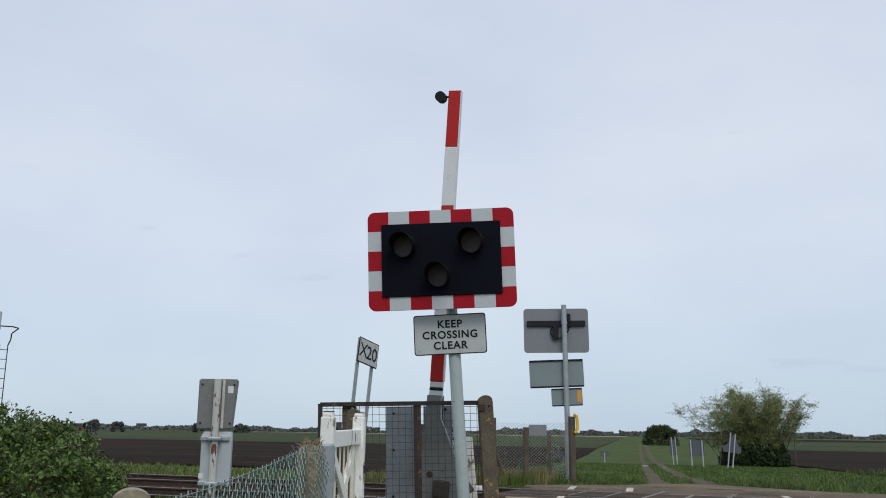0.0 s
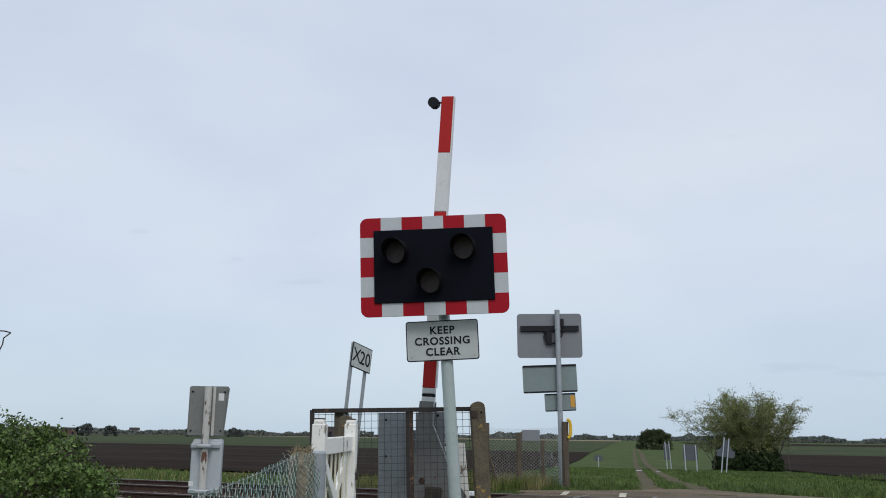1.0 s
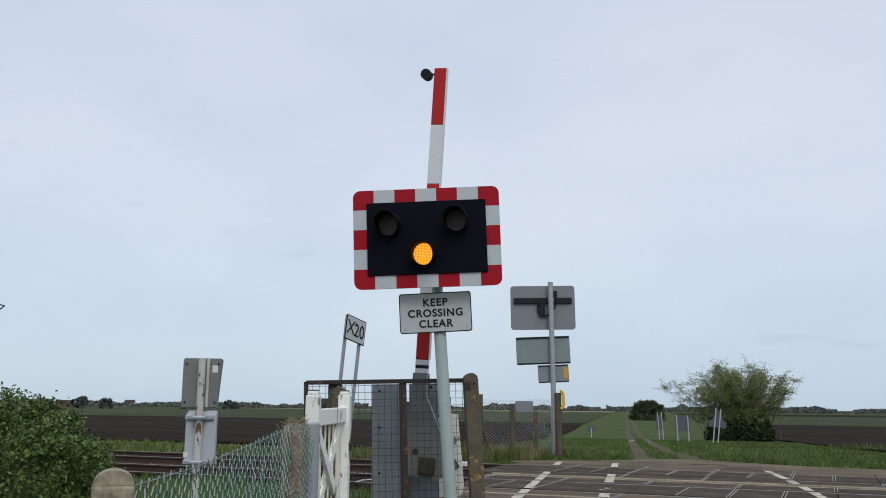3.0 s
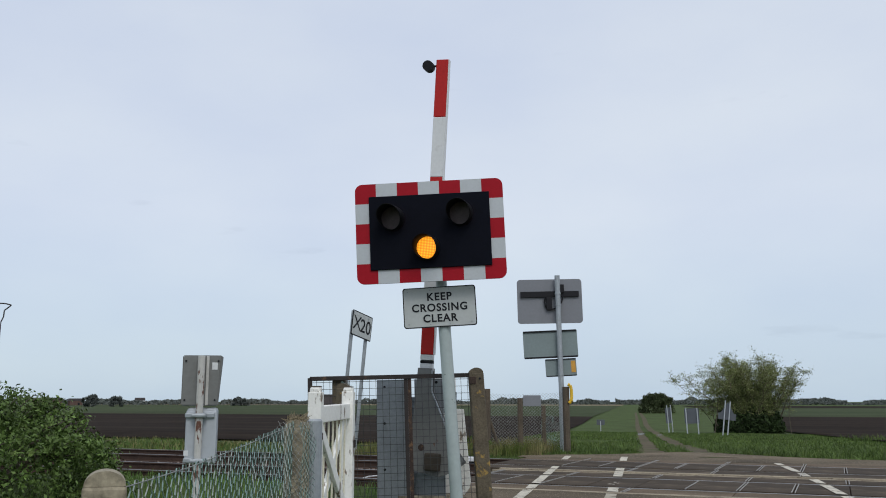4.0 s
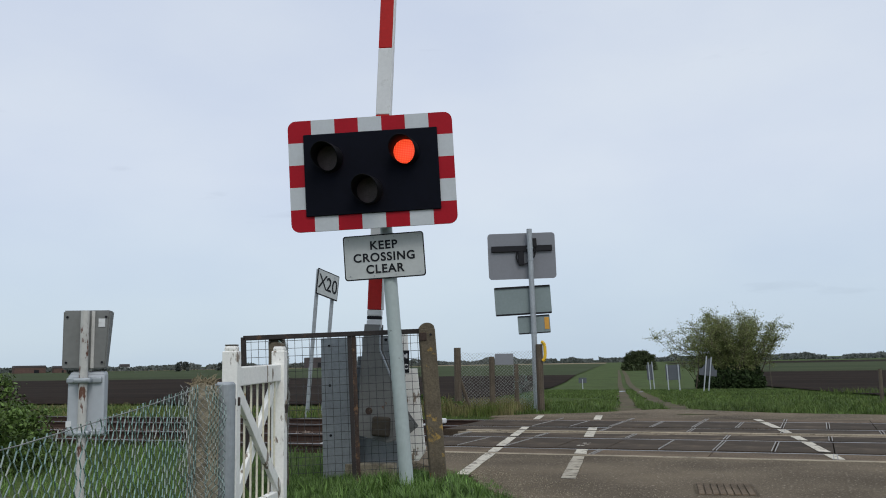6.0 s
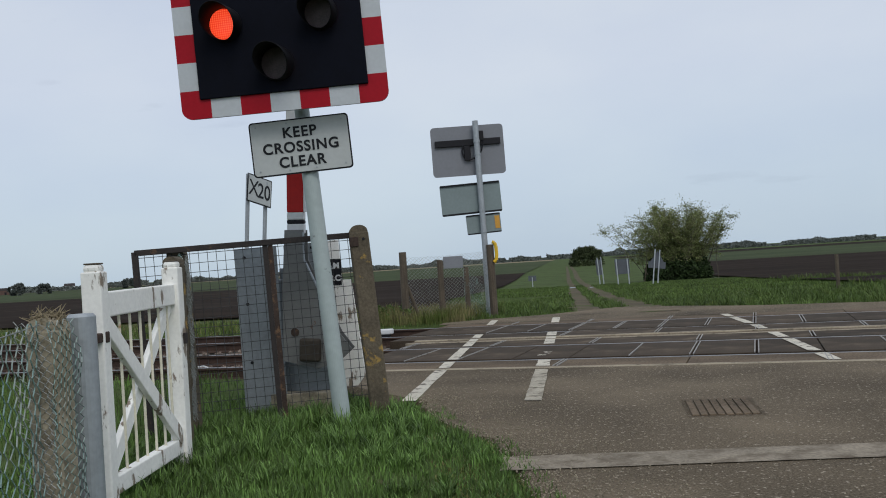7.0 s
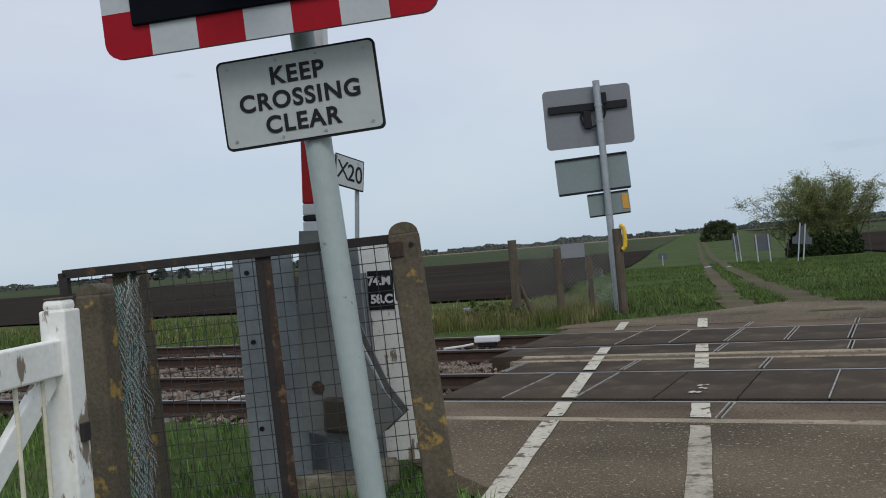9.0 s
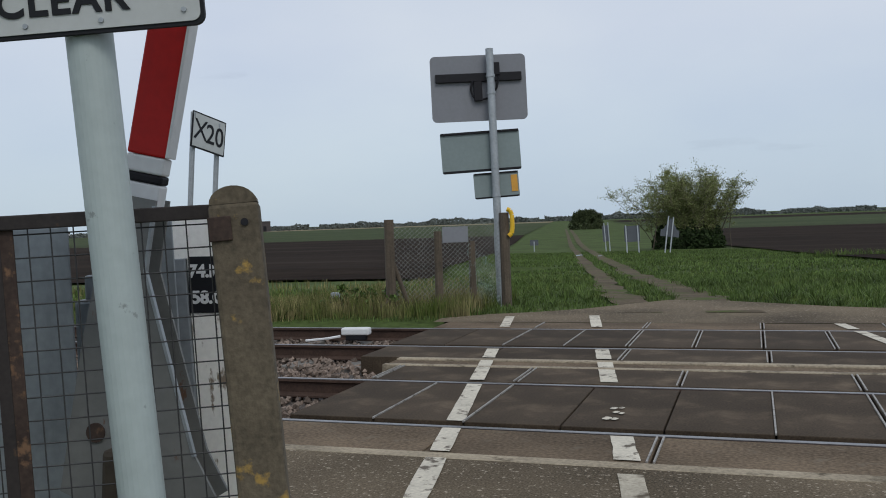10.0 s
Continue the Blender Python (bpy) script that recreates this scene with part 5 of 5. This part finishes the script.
back_sign(-6.35, 64.0, 1.20, 0.6, 1.1, ((-0.18, 2.45), (0.14, 2.40)), "grey backed triangular warning sign with a plate on two posts", "triangle", 5, 7)
back_sign(-8.85, 66.0, 1.05, 1.10, 0.80, ((-0.40, 1.95), (0.40, 1.90)), "square grey backed road sign on two posts", "plate", 5, -2)
back_sign(-12.15, 76.0, 0.75, 1.3, 0.8, ((-0.2, 2.3), (0.25, 2.3)), "narrow grey backed road sign leaning on two posts", "plate", 55, -5)
back_sign(-19.6, 82.0, 0.75, 0.5, 0.55, ((0.0, 0.9),), "small pale notice on a stake in the grass", "plate", 5, 0)
for x, y, h in ((2.64, 26.8, 0.92), (4.9, 26.6, 0.9)):
    fp = thing("fence_stake", pose(x, y, ground_z(x, y) - 0.1), "weathered timber stake at the field edge", "stake")
    part("stake", rod(bmesh.new(), (0, 0, 0), (0, 0, h + 0.2), 0.055, 0.05, seg=8), "post_wood", fp)

# ---- railway signal with a ladder, down the line ----
rs = thing("railway_signal", pose(-23.09, 17.1, -1.0, 0, 0, 55), "dark railway signal post with a ladder and safety hoop", "railway signal")
part("post", rod(bmesh.new(), (-0.45, 0.1, 0), (-0.45, 0.1, 5.6), 0.07, seg=12), "box_grey", rs)
for x in (-0.115, 0.115):
    part("ladder_rail", rod(bmesh.new(), (x, 0, 0), (x, 0, 4.55), 0.016, seg=6), "dark_iron", rs)
for k in range(15):
    part("rung", rod(bmesh.new(), (-0.115, 0, 0.2 + 0.3 * k), (0.115, 0, 0.2 + 0.3 * k), 0.011, seg=6), "dark_iron", rs)
part("hoop", tube([(0.115, 0, 4.55), (0.18, 0, 4.72), (0.19, 0, 4.92), (0.34, 0, 5.06), (0.38, 0, 5.10), (0.2, 0, 5.14), (-0.42, 0, 5.14)], 0.020, 6), "dark_iron", rs)
part("head", block((0.22, 0.2, 0.60), (-0.26, 0, 5.30), bevel=0.04), "box_grey", rs, "pale grey signal head")

# ---- distance: woods, barns, cottages ----
rng = np.random.default_rng(77)
spots = []
for k in range(60000):
    ang = rng.uniform(-75, 62)
    dist = rng.uniform(820, 1000)
    prof = 2.6 + 4.0 * max(0.0, noise.noise(Vector((ang * 0.35, 0, 1))) + 0.45) + 3.5 * max(0.0, noise.noise(Vector((ang * 1.3, 4, 2)))) ** 1.0
    if noise.noise(Vector((ang * 0.5, 9, 3))) < -0.30:
        prof *= 0.35
    a = radians(ang)
    spots.append((dist * math.sin(a), dist * math.cos(a), -2.5 + rng.uniform(0, 1) ** 0.8 * prof))
tagged(leaves("distant_woods", spots, 1.35, "hazy_wood", None, 78, thin=1.0), "low belt of trees and hedges along the horizon, haze in the colour", "woods", kind="stuff")
for ang, dist, w, h in ((-44.6, 560, 12, 9), (-43.2, 560, 9, 8), (-38.5, 620, 10, 9), (-36.0, 640, 14, 8), (28.0, 420, 16, 10), (31.5, 440, 22, 10), (36, 430, 18, 9)):
    x, y = dist * math.sin(radians(ang)), dist * math.cos(radians(ang))
    hedge_bush(x, y, -2.3, w / 2, 3.0, h * 0.8, 1600, int(1000 + ang * 3), 0.95, "hazy_wood", "bare trees standing in the distance, grey-green with haze in the colour", "distant_tree", 14)


def barn(ang, dist, w, d, h, roof_h, wall, label, name="barn"):
    x, y = dist * math.sin(radians(ang)), dist * math.cos(radians(ang))
    root = thing(name, pose(x, y, -2.3, 0, 0, -ang + 12), label, "building")
    part("wall", block((w, d, h), (0, 0, h / 2)), wall, root)
    part("roof", prism([(-w / 2 - 0.3, h), (w / 2 + 0.3, h), (w / 2 - 0.2, h + roof_h), (-w / 2 + 0.2, h + roof_h)], -d / 2 - 0.3, d / 2 + 0.3), "roof", root)
    part("door", block((w * 0.16, 0.2, h * 0.6), (w * 0.2, -d / 2, h * 0.3)), "black", root)


barn(-47.0, 760, 22, 9, 4.5, 1.5, "brick", "long low red brick barn far across the field")
barn(-45.4, 750, 9, 7, 3.6, 1.8, "brick", "small red brick farm building with a dark roof")
barn(-41.8, 900, 8, 7, 4.0, 2.5, "boom_white", "white cottage with a dark roof among trees", "cottage")
barn(-30.5, 780, 16, 9, 8.0, 1.0, "roof", "dark gabled farm building on the horizon")

mast = thing("distant_mast", pose(260, 560, -2.3), "thin leaning pale mast far across the fields", "mast")
part("jib", rod(bmesh.new(), (0, 0, 4), (16, 0, 21), 0.28, 0.15, seg=6), "box_grey", mast)
part("base", block((3, 3, 5), (0, 0, 2.5)), "roof", mast)


# ---- what moves: the lit lamps and the boom ----
def motions():
    def keyed(lamp, material, spans):
        ob = light_element(lamp, material)
        rows = [(0.0, pose(0, 0.012, 0))]
        step = 1 / 30
        for on, off in spans:
            rows += [(on - step, pose(0, 0.012, 0)), (on, pose(0, -0.022, 0))]
            if off < 10.0:
                rows += [(off - step, pose(0, -0.022, 0)), (off, pose(0, 0.012, 0))]
        rows.append((10.0, rows[-1][1]))
        walk(ob, rows)

    keyed(lamps["amber"], "amber_on", [(1.567, 4.567)])
    beat = 0.37
    left = [(4.567, 5.167)] + [(5.467 + 2 * beat * k, 5.467 + 2 * beat * k + beat) for k in range(6)]
    right = [(4.567, 5.267)] + [(5.467 + beat + 2 * beat * k, 5.467 + 2 * beat * (k + 1)) for k in range(6)]
    keyed(lamps["left"], "red_on", left)
    keyed(lamps["right"], "red_on", right)
    rest = 3.0
    turns = [(0.0, rest), (8.8, rest), (9.1, rest + 0.6), (9.3, rest + 2.2), (9.5, rest + 4.3), (9.7, rest + 6.6), (10.0, rest + 9.8)]
    walk(boom, [(t, pose(0, 0, 0.60, 0, a, 0)) for t, a in turns])


motions()
